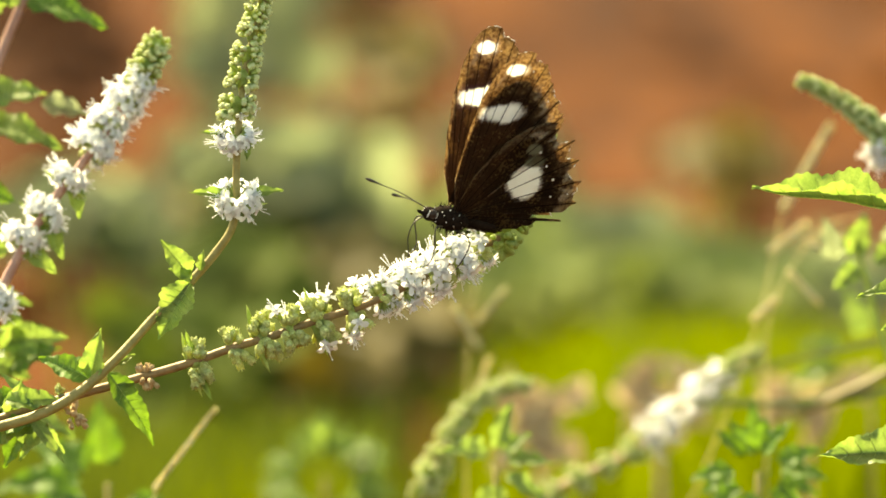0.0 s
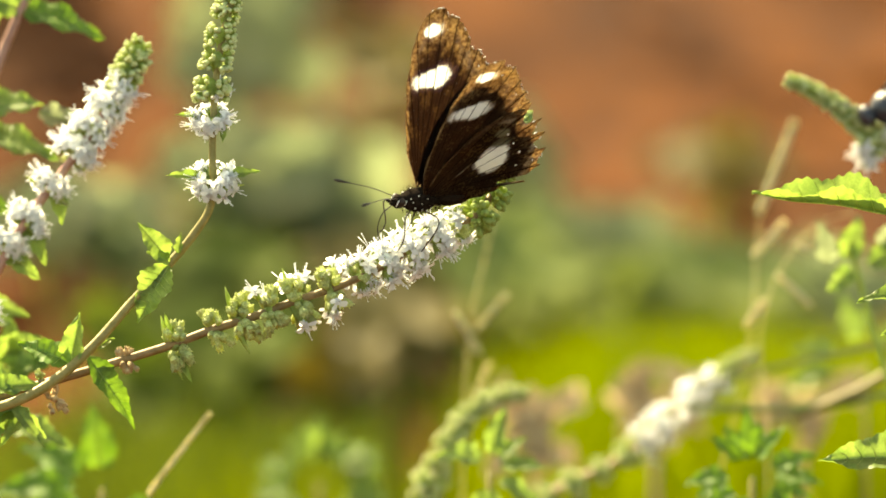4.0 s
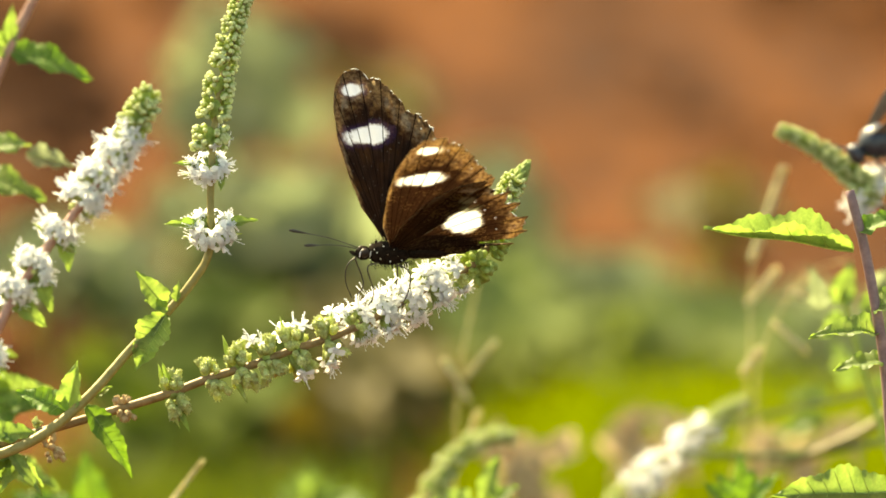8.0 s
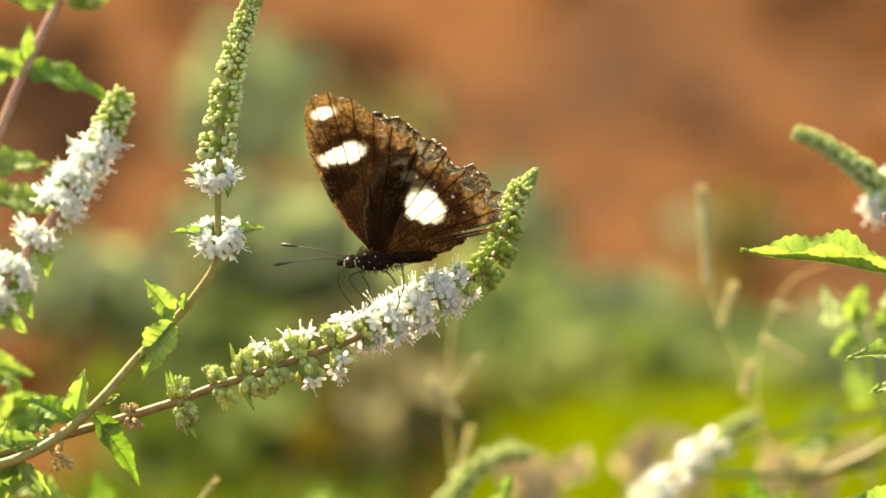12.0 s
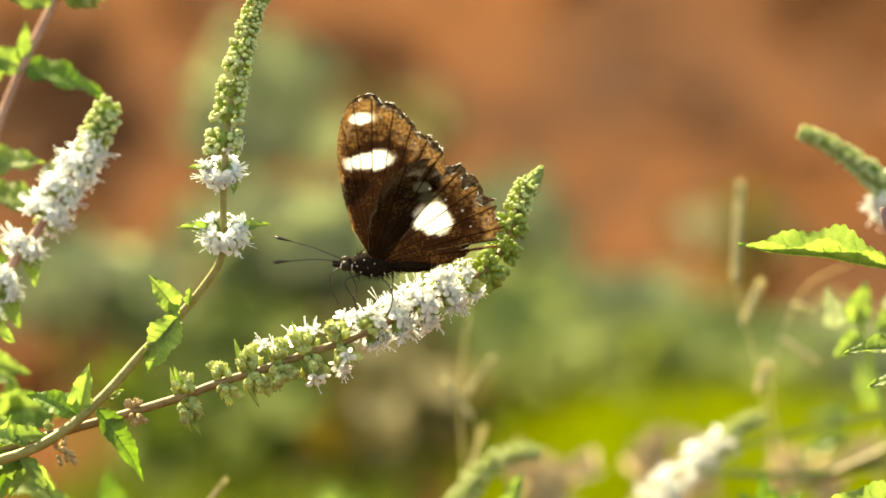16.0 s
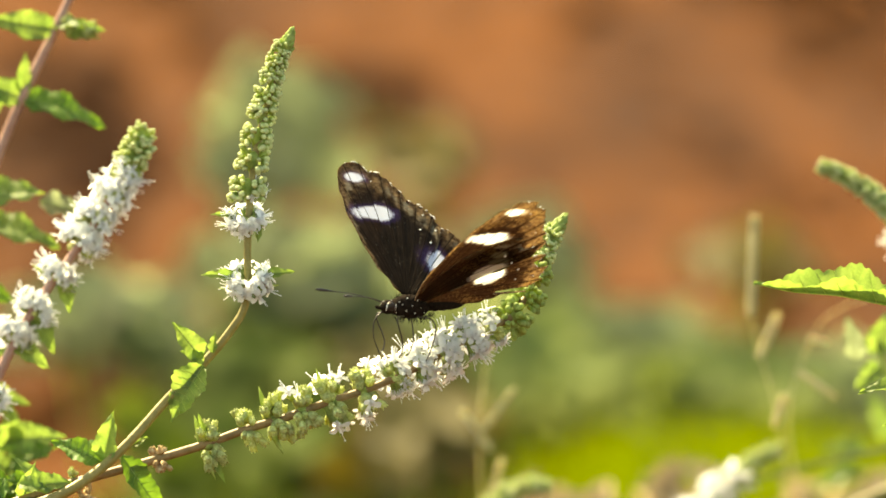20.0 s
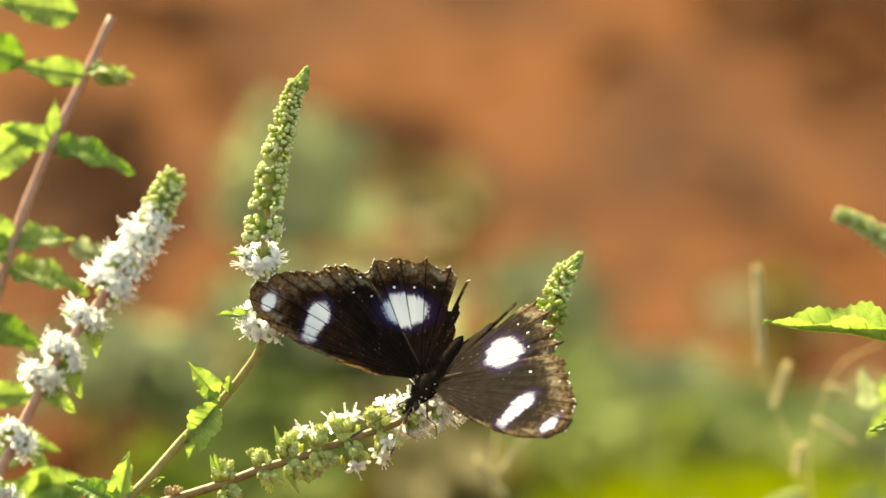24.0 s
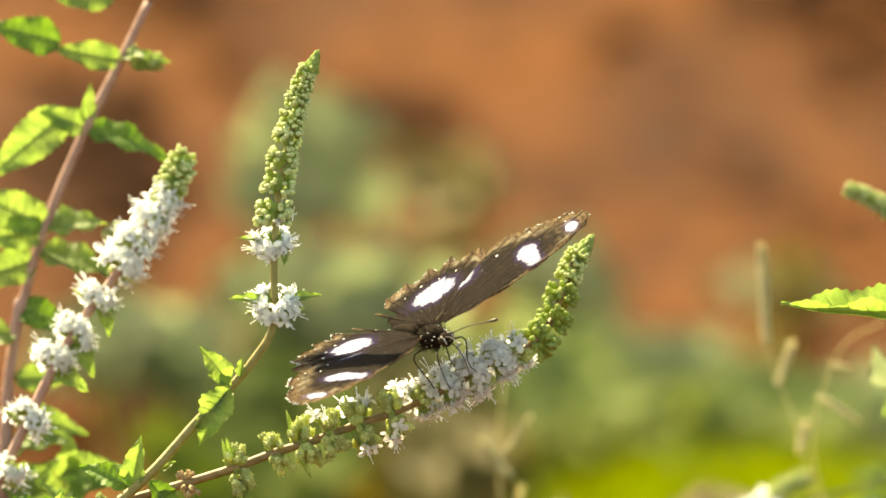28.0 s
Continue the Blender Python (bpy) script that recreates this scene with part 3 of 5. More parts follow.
# shaded spots of the soil, made of added dark leaves
for patch in ((-180, 328, 120, 100, 50, 1), (680, 430, 520, 170, 60, 2), (500, 190, 330, 120, 12, 3), (-700, 250, 330, 210, 70, 4), (-90, -330, 170, 190, 120, 5), (-300, -200, 150, 110, 80, 6), (-560, -210, 220, 100, 90, 7),
              (-560, 520, 330, 110, 50, 10), (620, 560, 420, 110, 60, 12), (80, -280, 190, 110, 100, 15)):
    shade_patch(*patch)
for herb in (
    (-340, 275, 1.7, 190, 230, 9, SAGE, 0.075, 11, "grey-green broad-leaved herb standing on red soil"),
    (-300, 20, 1.5, 260, 120, 13, SAGE, 0.06, 12, "grey-green broad-leaved herb standing on red soil"),
    (-620, -80, 1.4, 330, 110, 14, SAGE, 0.06, 13, "grey-green broad-leaved herb standing on red soil"),
    (110, 30, 1.8, 150, 190, 8, SAGE, 0.065, 14, "grey-green broad-leaved herb standing on red soil"),
    (370, -165, 1.6, 330, 80, 11, SAGE, 0.055, 15, "grey-green broad-leaved herb standing on red soil"),
    (700, -190, 1.5, 240, 90, 12, SAGE, 0.055, 16, "grey-green broad-leaved herb standing on red soil"),
    (-70, 215, 2.1, 120, 80, 9, OLIVE, 0.06, 17, "olive low herb on red soil"),
    (-150, 40, 1.9, 130, 90, 5, OLIVE, 0.06, 18, "olive low herb on red soil"),
    (520, 30, 2.1, 190, 80, 8, OLIVE, 0.06, 19, "olive low herb on red soil"),
    (60, -120, 1.5, 280, 190, 18, MOSS, 0.06, 21, "soft green low herb on red soil"),
    (290, -120, 1.6, 270, 90, 14, SAGE, 0.06, 22, "grey-green broad-leaved herb standing on red soil"),
    (-160, -200, 1.4, 260, 150, 20, OLIVE, 0.06, 23, "olive low herb on red soil"),
    (330, -190, 1.45, 620, 80, 34, MOSS, 0.055, 24, "soft green low herb on red soil"),
    (-200, -60, 1.5, 290, 150, 14, SAGE, 0.06, 27, "grey-green broad-leaved herb standing on red soil"),
    # an added herb that covers pale soil and darkens the gap here
    (-80, -260, 1.35, 190, 170, 11, OLIVE, 0.055, 28, "olive low herb on red soil"),
    (-420, -310, 1.2, 300, 170, 18, GRASS_DEEP, 0.05, 25, "deep green low herb on red soil"),
    (-190, -330, 1.25, 170, 150, 11, OLIVE, 0.05, 26, "olive low herb on red soil"),
    (-350, -190, 1.3, 200, 150, 18, GRASS_DEEP, 0.05, 20, "deep green low herb on red soil"),
):
    broad_herb(*herb)
grass_sward("grass_sward", "bright yellow-green grass on the soil", 90, 950, -440, -200, 1.0, 1.9, 6600, GRASS, 31)
grass_sward("grass_fringe", "deep green grass at the foot of the plants", -800, -190, -560, -330, 0.9, 1.6, 3300, GRASS_DEEP, 32)
grass_sward("grass_tuft", "bright yellow-green grass on the soil", -420, -200, -560, -380, 0.8, 1.3, 600, GRASS, 33)


# ---- the mint plant with the butterfly's shoot ----
def build_main_mint():
    plant = rooted("mint_plant", "flowering mint plant with white whorls on arching tan stems", "plant", -1150, -560, 0.0)
    foot = [Vector((0, 0, -0.01)), Vector((0.002, 0.004, 0.16)), Vector((0.012, 0.002, 0.31))]

    def spots(*places):
        return local(plant, places)

    # the arching shoot that carries the butterfly
    bm = bmesh.new()
    arch = glide(foot + spots((-980, -430, 0.0), (-784, -396, 0.002), (-694, -367), (-609, -344), (-519, -319), (-434, -294), (-364, -269), (-294, -249), (-224, -224), (-144, -199), (-64, -164), (6, -124, 0.001), (71, -94, 0.004), (101, -79, 0.007), (131, -39, 0.012), (151, 11, 0.016), (166, 51, 0.019), (182, 80, 0.021)), 6)
    tube(bm, arch, 0.0011, 0.0006, 10, 0.06)
    part("stem", bm, STEM_TAN, plant, "tan arching mint stem")
    # the upright shoot that leaves it
    bm = bmesh.new()
    rise = glide(foot[1:] + spots((-960, -440, -0.004), (-784, -410, -0.004), (-684, -376, -0.004), (-624, -336, -0.003), (-574, -290, -0.002), (-504, -214), (-439, -150), (-395, -99), (-369, -59), (-361, -14), (-361, 41), (-358, 101), (-349, 191), (-327, 291), (-302, 361), (-286, 410)), 6)
    tube(bm, rise, 0.00125, 0.0006, 10, 0.06)
    part("stem", bm, STEM_OLIVE, plant, "olive-tan upright mint stem")

    # whorls of the arching shoot: u, v, axis, radius, flowers, share open
    k = UNIT
    rows = ((-522, -321, (1, 0.3), 30, 22, 0.0, "dry brown spent whorl"), (-432, -298, (1, 0.3), 43, 26, 0.0, ""), (-364, -270, (1, 0.3), 38, 22, 0.0, ""),
            (-314, -252, (1, 0.33), 46, 26, 0.0, ""), (-266, -237, (1, 0.33), 45, 26, 0.03, ""), (-212, -222, (1, 0.33), 46, 24, 0.2, "whorl with a few open white flowers"),
            (-158, -204, (1, 0.35), 44, 24, 0.2, "whorl with a few open white flowers"), (-104, -180, (1, 0.4), 42, 30, 0.85, "whorl full of white flowers"),
            (-60, -162, (1, 0.45), 44, 32, 0.9, "whorl full of white flowers"), (-14, -138, (1, 0.45), 46, 34, 0.9, "whorl full of white flowers"),
            (28, -116, (1, 0.5), 45, 34, 0.9, "whorl full of white flowers"), (64, -100, (1, 0.5), 40, 28, 0.6, "whorl full of white flowers"))
    for i, (u, v, axis, r, n, share, label) in enumerate(rows):
        whorl(plant, spots((u, v))[0], (axis[0], 0.5 if share > 0.5 else 0.12, axis[1]), r * k * (1.0 if share > 0.5 else 1.13), n, share, 40 + i, label, dry=i == 0, bracts=i in (1, 3, 5), tall=0.75 if share > 0.5 else 1.0, bare_front=share > 0.5)
    # the first three rings get greener buds: their shade is put into the colour
    for i, (u, v, axis, r) in enumerate(((104, -78, (1, 0.8), 33), (132, -42, (0.6, 1), 29), (147, 0, (0.4, 1), 28), (160, 34, (0.4, 1), 26), (172, 62, (0.5, 1), 24))):
        bud_ring(plant, spots((u, v, (0.008, 0.012, 0.016, 0.018, 0.020)[i]))[0], (axis[0], 0.3, axis[1]), r * k * (1.3 if i < 3 else 1.15), 54, 60 + i, CALYX if i < 3 else None, 1.8 if i < 3 else 1.9)
    tip = spots((172, 60, 0.020), (208, 108, 0.024))
    spike_tip(plant, tip[0], tip[1], 21 * k, 3)

    # whorls of the upright shoot
    for i, (u, v, r, n, share) in enumerate(((-359, -11, 44, 38, 0.92), (-363, 99, 40, 36, 0.92), (-354, 156, 30, 5, 0.9))):
        whorl(plant, spots((u, v))[0], (0.03, -0.32, 1), r * k, n, share, 70 + i, "whorl full of white flowers" if share > 0.5 else "", tall=0.8)
    bud_ring(plant, spots((-360, 153))[0], (0.03, 0, 1), 40 * k, 50, 79, None, 1.5)
    for i, (u, v, r) in enumerate(((-350, 203, 33), (-342, 246, 31), (-333, 284, 29), (-324, 318, 27), (-315, 350, 25), (-305, 378, 23), (-296, 402, 20))):
        bud_ring(plant, spots((u, v))[0], (0.22, 0, 1), r * k * 1.1, 52, 80 + i, None, 1.55 if i < 2 else 1.8)
    tip = spots((-293, 398), (-273, 444))
    spike_tip(plant, tip[0], tip[1], 17 * k, 5)

    # leaves at the nodes
    face = Vector((0.1, -0.8, 0.6))
    toothed = (
        ((-622, -324), (-0.85, 0.1, 0.45), (0.3, -0.8, 0.4), 98, 54, LEAF_DARK, 0.35), ((-618, -322), (0.16, -0.2, 1), (-0.3, -0.9, 0.1), 92, 50, LEAF, 0.15),
        ((-589, -314), (0.62, -0.2, -0.75), (0.3, -0.85, 0.4), 150, 50, LEAF_DARK, 0.35), ((-574, -300), (0.5, 0.2, 0.3), (0, -0.7, 0.7), 40, 22, LEAF, 0.2),
        ((-442, -156), (-0.6, -0.2, -0.9), (-0.3, -0.9, 0.3), 116, 70, LEAF, 0.15), ((-446, -142), (-0.55, -0.2, 0.85), (0.2, -0.9, 0.3), 80, 48, LEAF, 0.2),
        ((-440, -150), (-0.8, -0.3, 0.55), (0.2, -0.8, 0.5), 46, 26, LEAF, 0.2), ((-424, -134), (0.1, 0, 1), (-0.4, -0.8, 0.2), 38, 20, LEAF, 0.1),
        ((-344, 92), (0.1, -0.4, -1), (0.5, -0.8, 0.2), 32, 18, LEAF, 0.1), ((-376, 0), (-1, -0.2, 0.15), (0.1, -0.8, 0.6), 68, 24, LEAF, 0.1), ((-342, 0), (1, -0.2, 0.22), (-0.1, -0.8, 0.6), 66, 24, LEAF, 0.1), ((-380, 108), (-1, -0.2, 0.15), (0.1, -0.8, 0.6), 46, 14, LEAF, 0.1),
        ((-434, -290), (-0.35, 0, 1), (-0.3, -0.9, 0.2), 56, 14, LEAF, 0.05), ((-430, -315), (0.5, 0, -1), (0.3, -0.9, 0.2), 58, 14, LEAF, 0.05))
    for i, (at, toward, up, l, wide, material, bend) in enumerate(toothed):
        leaf(plant, spots((*at, -0.001))[0], toward, up, l * k, wide * k, material, 100 + i, 0.5, bend)
    # young growth where both stems meet
    for i in range(26):
        rnd = random.Random(200 + i)
        at = spots((rnd.uniform(-800, -690), rnd.uniform(-420, -345), rnd.uniform(-0.004, 0.012)))[0]
        leaf(plant, at, (rnd.uniform(-1, 1), rnd.uniform(-0.5, 0.3), rnd.uniform(-0.9, 0.7)), (rnd.uniform(-0.4, 0.4), -0.7, 0.6), rnd.uniform(45, 95) * k, rnd.uniform(24, 44) * k, LEAF if i % 3 else LEAF_DARK, 210 + i, 0.4, 0.3)
    whorl(plant, spots((-650, -386, 0.002))[0], (0.9, 0, 0.4), 34 * k, 22, 0, 301, "dry brown spent whorl", dry=True, bracts=False)
    whorl(plant, spots((-674, -352, 0.001))[0], (0.9, 0, 0.4), 22 * k, 12, 0, 302, "", bracts=False)
    return plant


main_mint = build_main_mint()


# ---- the second mint spike, a little deeper ----
def build_white_spike():
    w = 0.055
    plant = rooted("mint_plant", "flowering mint stem with a leaning spike of white whorls", "plant", -1000, -400, w)
    k = UNIT * (1 + w / REACH)
    bm = bmesh.new()
    line = glide([Vector((0, 0, -0.01)), Vector((0.004, 0, 0.2)), *local(plant, ((-930, -420), (-850, -260), (-784, -124), (-734, -39), (-694, 16), (-654, 71), (-594, 171), (-562, 236)), w)], 6)
    tube(bm, line, 0.0013, 0.0008, 10, 0.06)
    part("stem", bm, STEM_PINK, plant, "reddish mint stem")
    axis = (0.55, 0.42, 0.83)
    for i, (u, v, r, n, share) in enumerate(((-870, -310, 40, 26, 0.7), (-830, -215, 41, 28, 0.8), (-786, -110, 40, 32, 0.9), (-749, -62, 40, 32, 0.9), (-709, -2, 38, 30, 0.8), (-668, 58, 43, 34, 0.75), (-642, 98, 43, 34, 0.78), (-615, 138, 41, 34, 0.72), (-592, 172, 37, 34, 0.56))):
        whorl(plant, local(plant, ((u, v),), w)[0], axis, r * k, int(n * 1.35), share, 400 + i, "whorl full of white flowers", tall=0.85, bracts=i < 5, bare_front=True)
    for i, (u, v, r) in enumerate(((-578, 203, 38), (-566, 226, 35), (-558, 246, 30))):
        bud_ring(plant, local(plant, ((u, v),), w)[0], axis, r * k, 40, 420 + i)
    for i, (u, v, toward, l, wide) in enumerate(((-700, 0, (0.3, -0.2, -1), 70, 36), (-750, -70, (0.6, -0.2, -0.9), 80, 40), (-790, -120, (0.9, 0, -0.5), 85, 42))):
        leaf(plant, local(plant, ((u, v),), w)[0], toward, (0.2, -0.8, 0.5), l * k, wide * k, LEAF, 430 + i)
    return plant


white_spike = build_white_spike()


# ---- the leafy mint stem behind it ----
def build_leafy_stem():
    w = 0.10
    plant = rooted("mint_plant", "leafy mint plant with a pinkish stem", "plant", -960, -300, w)
    k = UNIT * (1 + w / REACH)

    def at(x, y):
        return local(plant, ((x, y),), w)[0]

    bm = bmesh.new()
    tube(bm, glide([Vector((0, 0, -0.01)), Vector((-0.004, 0, 0.2)), at(-905, -300), at(-888, -60), at(-830, 165), at(-766, 325), at(-708, 445), at(-660, 550)], 6), 0.0014, 0.0009, 10, 0.05)
    part("stem", bm, STEM_PINK, plant, "pinkish upright mint stem")
    bm = bmesh.new()
    tube(bm, glide([Vector((0.01, 0, -0.01)), Vector((0.006, 0, 0.3)), at(-896, -260), at(-890, -60), at(-880, 20)], 5), 0.0012, 0.0008, 8, 0.05)
    part("stem", bm, STEM_PURPLE, plant, "brownish mint stem")
    leaves = ((-766, 325, (1, -0.2, -0.18), 155, 62), (-766, 325, (-0.75, -0.3, 0.35), 90, 50), (-800, 355, (-0.75, -0.4, -0.6), 190, 80), (-766, 330, (0.1, -0.2, 1), 75, 28),
              (-708, 445, (-1, -0.3, 0.25), 120, 54), (-690, 445, (1, -0.4, 0.1), 70, 40), (-705, 450, (0.5, -0.6, 0.3), 60, 40), (-815, 475, (-1, -0.2, 0.3), 130, 70), (-720, 555, (-1, -0.1, 0.2), 150, 70),
              (-835, 150, (1, -0.3, 0.25), 110, 66), (-835, 150, (-1, -0.3, 0.55), 150, 76), (-838, 145, (-0.9, -0.4, -0.1), 120, 66), (-845, 105, (1, -0.3, -0.1), 150, 70), (-850, 90, (-1, -0.2, -0.3), 130, 70),
              (-880, 10, (0.9, -0.4, -0.3), 110, 60), (-885, -40, (-0.9, -0.4, -0.1), 120, 60), (-885, -120, (1, -0.3, 0.1), 110, 50), (-890, -180, (1, -0.2, -0.2), 140, 60), (-890, -240, (0.8, -0.4, 0.3), 120, 64), (-895, -290, (1, -0.3, -0.3), 150, 70), (-895, -330, (0.6, -0.3, 0.5), 120, 60), (-800, -330, (0.8, -0.3, 0.5), 110, 60), (-790, -300, (0.1, -0.3, 1), 90, 50), (-810, -280, (0.9, -0.2, 0.1), 120, 64), (-800, -400, (0.9, -0.2, -0.2), 130, 64))
    for i, (u, v, toward, l, wide) in enumerate(leaves):
        leaf(plant, at(u, v), toward, (0.2, -0.9, 0.3) if i % 3 else (0.1, -0.6, 0.8), l * k, wide * k, LEAF if i % 7 else LEAF_DARK, 500 + i, 0.25, 0.2)
    leaf(plant, at(-735, 140), (1, -0.2, -0.15), (0, -0.7, 0.7), 85 * k, 50 * k, SAGE, 560, 0.3, 0.15, label="pale grey-green mint leaf")
    whorl(plant, at(-668, 448), (0.3, 0, 1), 36 * k, 18, 0.0, 570, "")
    return plant


leafy_stem = build_leafy_stem()


# ---- the mint with the glowing leaf ----
def build_leaf_stem():
    w = 0.012
    plant = rooted("mint_plant", "mint stem with purple bark and a sunlit toothed leaf", "plant", 860, -400, w)
    k = UNIT * (1 + w / REACH)

    def at(x, y):
        return local(plant, ((x, y),), w)[0]

    bm = bmesh.new()
    tube(bm, glide([Vector((0, 0, -0.01)), Vector((0.002, 0, 0.25)), at(850, -430), at(832, -220), at(815, -119), at(795, -20), at(773, 63)], 6), 0.0013, 0.0010, 10, 0.04)
    part("stem", bm, STEM_PURPLE, plant, "purple-brown cut mint stem")
    leaf(plant, at(780, -42), (-1, -0.1, 0.14), (0.0, -0.3, 1), 272 * k, 78 * k, LEAF, 601, 1.15, -0.03, label="yellow-green toothed leaf lit from behind")
    leaf(plant, at(820, -190), (-0.8, -0.4, 0.35), (0.1, -0.5, 0.8), 110 * k, 60 * k, LEAF, 602, 0.6, 0.5)
    leaf(plant, at(812, -150), (0.8, -0.3, 0.5), (0, -0.5, 0.8), 120 * k, 60 * k, LEAF, 603)
    leaf(plant, at(835, -240), (-0.9, -0.2, 0.1), (0.1, -0.4, 0.9), 90 * k, 50 * k, LEAF, 604)
    leaf(plant, at(790, -10), (0.9, -0.3, 0.6), (0, -0.5, 0.8), 90 * k, 50 * k, LEAF_DARK, 605)
    leaf(plant, at(845, -470), (-1, -0.15, 0.02), (0.0, -0.75, 0.65), 215 * k, 92 * k, LEAF, 606, 0.5, 0.03, label="yellow-green toothed leaf lit from behind")
    return plant


leaf_stem = build_leaf_stem()


# ---- the nodding green spike and the pale buds beyond it ----
def build_nodding_spike():
    w = 0.13
    plant = rooted("mint_plant", "green nodding mint spike past its bloom", "plant", 960, -300, w)
    k = UNIT * (1 + w / REACH)
    path = [plan(u, v, w) - plant.location for u, v in ((900, -60), (840, 30), (790, 84), (755, 120), (716, 151), (666, 183), (622, 200))]
    bm = bmesh.new()
    tube(bm, glide([Vector((0, 0, -0.01)), Vector((0.004, 0, 0.25)), *path], 6), 0.0012, 0.0007, 8, 0.05)
    part("stem", bm, STEM_TAN, plant)
    line = glide(path[2:], 4)
    for i, (a, b) in enumerate(zip(line[:-1], line[1:])):
        bud_ring(plant, a, b - a, (34 - 1.1 * i) * k, 24, 700 + i)
    whorl(plant, path[2], (-0.5, 0, 0.5), 44 * k, 24, 0.5, 720, "whorl with a few open white flowers")
    spike_tip(plant, path[-2].lerp(path[-1], 0.3), path[-1], 18 * k, 6)
    return plant


nodding_spike = build_nodding_spike()


def build_budding_shoot():
    w = 0.17
    plant = rooted("budding_shoot", "pale green budding shoot among straw", "plant", 820, -420, w)
    k = UNIT * (1 + w / REACH)
    bm = bmesh.new()
    tube(bm, glide([Vector((0, 0, -0.01)), *local(plant, ((815, -420), (760, -240), (735, -150), (720, -100)), w)], 6), 0.0010, 0.0006, 7)
    part("stem", bm, CALYX, plant)
    for i, (u, v, toward, l, wide, material) in enumerate(((690, -150, (-0.2, -0.2, 1), 80, 46, SAGE), (720, -140, (0.3, -0.3, 1), 80, 50, LEAF), (760, -150, (0.9, -0.2, 0.5), 90, 46, LEAF), (730, -160, (-0.5, -0.3, -0.4), 60, 40, LEAF), (780, -120, (0.5, 0, 0.6), 60, 40, SAGE))):
        leaf(plant, local(plant, ((u, v),), w)[0], toward, (0.1, -0.8, 0.4), l * k, wide * k, material, 740 + i, 0.3, 0.2)
    return plant


budding_shoot = build_budding_shoot()


# ---- straw: dry grass stalks with seed heads ----
def straw(u, v, w, stalk, heads, label):
    thing = rooted("straw_stalk", label, "grass stalk", u, v, w, "dry grass stalks")
    k = UNIT * (1 + w / REACH)
    bm = bmesh.new()
    tube(bm, glide([Vector((0, 0, -0.01)), *local(thing, stalk, w)], 6), 0.00018, 0.00012, 6)
    part("stalk", bm, STRAW, thing)
    for i, (a, b, wide) in enumerate(heads):
        bm = bmesh.new()
        p, q = local(thing, (a, b), w)
        rnd = random.Random(i + int(u))
        n = max(5, int((q - p).length / (9 * k)))
        for j in range(n):
            for sign in (-1, 1):
                base = p.lerp(q, j / n)
                d = (q - p).normalized() + Vector((sign * 0.2, rnd.uniform(-0.3, 0.3), 0))
                drop(bm, base, d, (q - p).length / n * 2.2, wide * k * 0.27, ((0, 0.4), (0.4, 1), (1, 0.1)), 5)
        tagged(part("seed_head", bm, STRAW, thing), kind="stuff")
    return thing


straws = [
    straw(565, -420, 0.26, ((578, -420), (564, -300), (546, -200), (522, -115), (511, -60), (520, 95)), (((511, -67), (521, 103), 27), ((524, -142), (556, -72), 25), ((550, -266), (566, -215), 26)), "dry straw stalk with slim seed heads"),
    straw(620, -430, 0.25, ((610, -420), (576, -265), (581, -205), (602, -140), (645, -68), (716, -36)), (((590, -163), (652, -206), 20), ((612, -106), (642, -114), 18)), "dry straw stalk arching with seed heads"),
    straw(60, -480, 0.27, ((45, -560), (30, -380), (25, -260), (40, -120), (50, -30)), (((48, -310), (0, -245), 17), ((35, -270), (80, -205), 16), ((40, -420), (65, -330), 17)), "dry straw stalk with slim seed heads"),
    straw(-520, -560, 0.12, ((-560, -700), (-480, -540), (-395, -425)), (((-500, -560), (-392, -420), 14),), "dry straw stalk with a single seed head"),
]


# ---- fading white spikes low in the growth ----
def fading_spike(u, v, w, path, r0, r1, white, seed, label):
    plant = rooted("mint_plant", label, "plant", u, v, w)
    k = UNIT * (1 + w / REACH)
    pts = local(plant, path, w)
    bm = bmesh.new()
    tube(bm, glide([Vector((0, 0, -0.01)), *pts], 6), 0.0013, 0.0008, 8)
    part("stem", bm, STEM_TAN, plant)
    line = glide(pts[1:], 3)
    for i, (a, b) in enumerate(zip(line[:-1], line[1:])):
        s = i / (len(line) - 1)
        r = (r0 + (r1 - r0) * s) * k
        if white[0] <= s <= white[1]:
            whorl(plant, a, b - a, r * (1.35 if i % 2 else 1.2), 18, 0.6, seed + i, "whorl full of white flowers", bracts=False, tall=1.2)
        else:
            bud_ring(plant, a, b - a, r * (1.1 if i % 2 else 0.95), 30, seed + i)
    return plant


low_spike = fading_spike(150, -620, 0.28, ((100, -700), (191, -559), (331, -484), (411, -416), (486, -354), (530, -318), (570, -304)), 33, 18, (0.22, 0.60), 800, "low mint spike with fading white flowers")
green_spike = fading_spike(-40, -640, 0.22, ((-60, -760), (-20, -560), (26, -459), (70, -400), (131, -369), (170, -372)), 36, 16, (2, 3), 840, "green mint spike past its bloom")


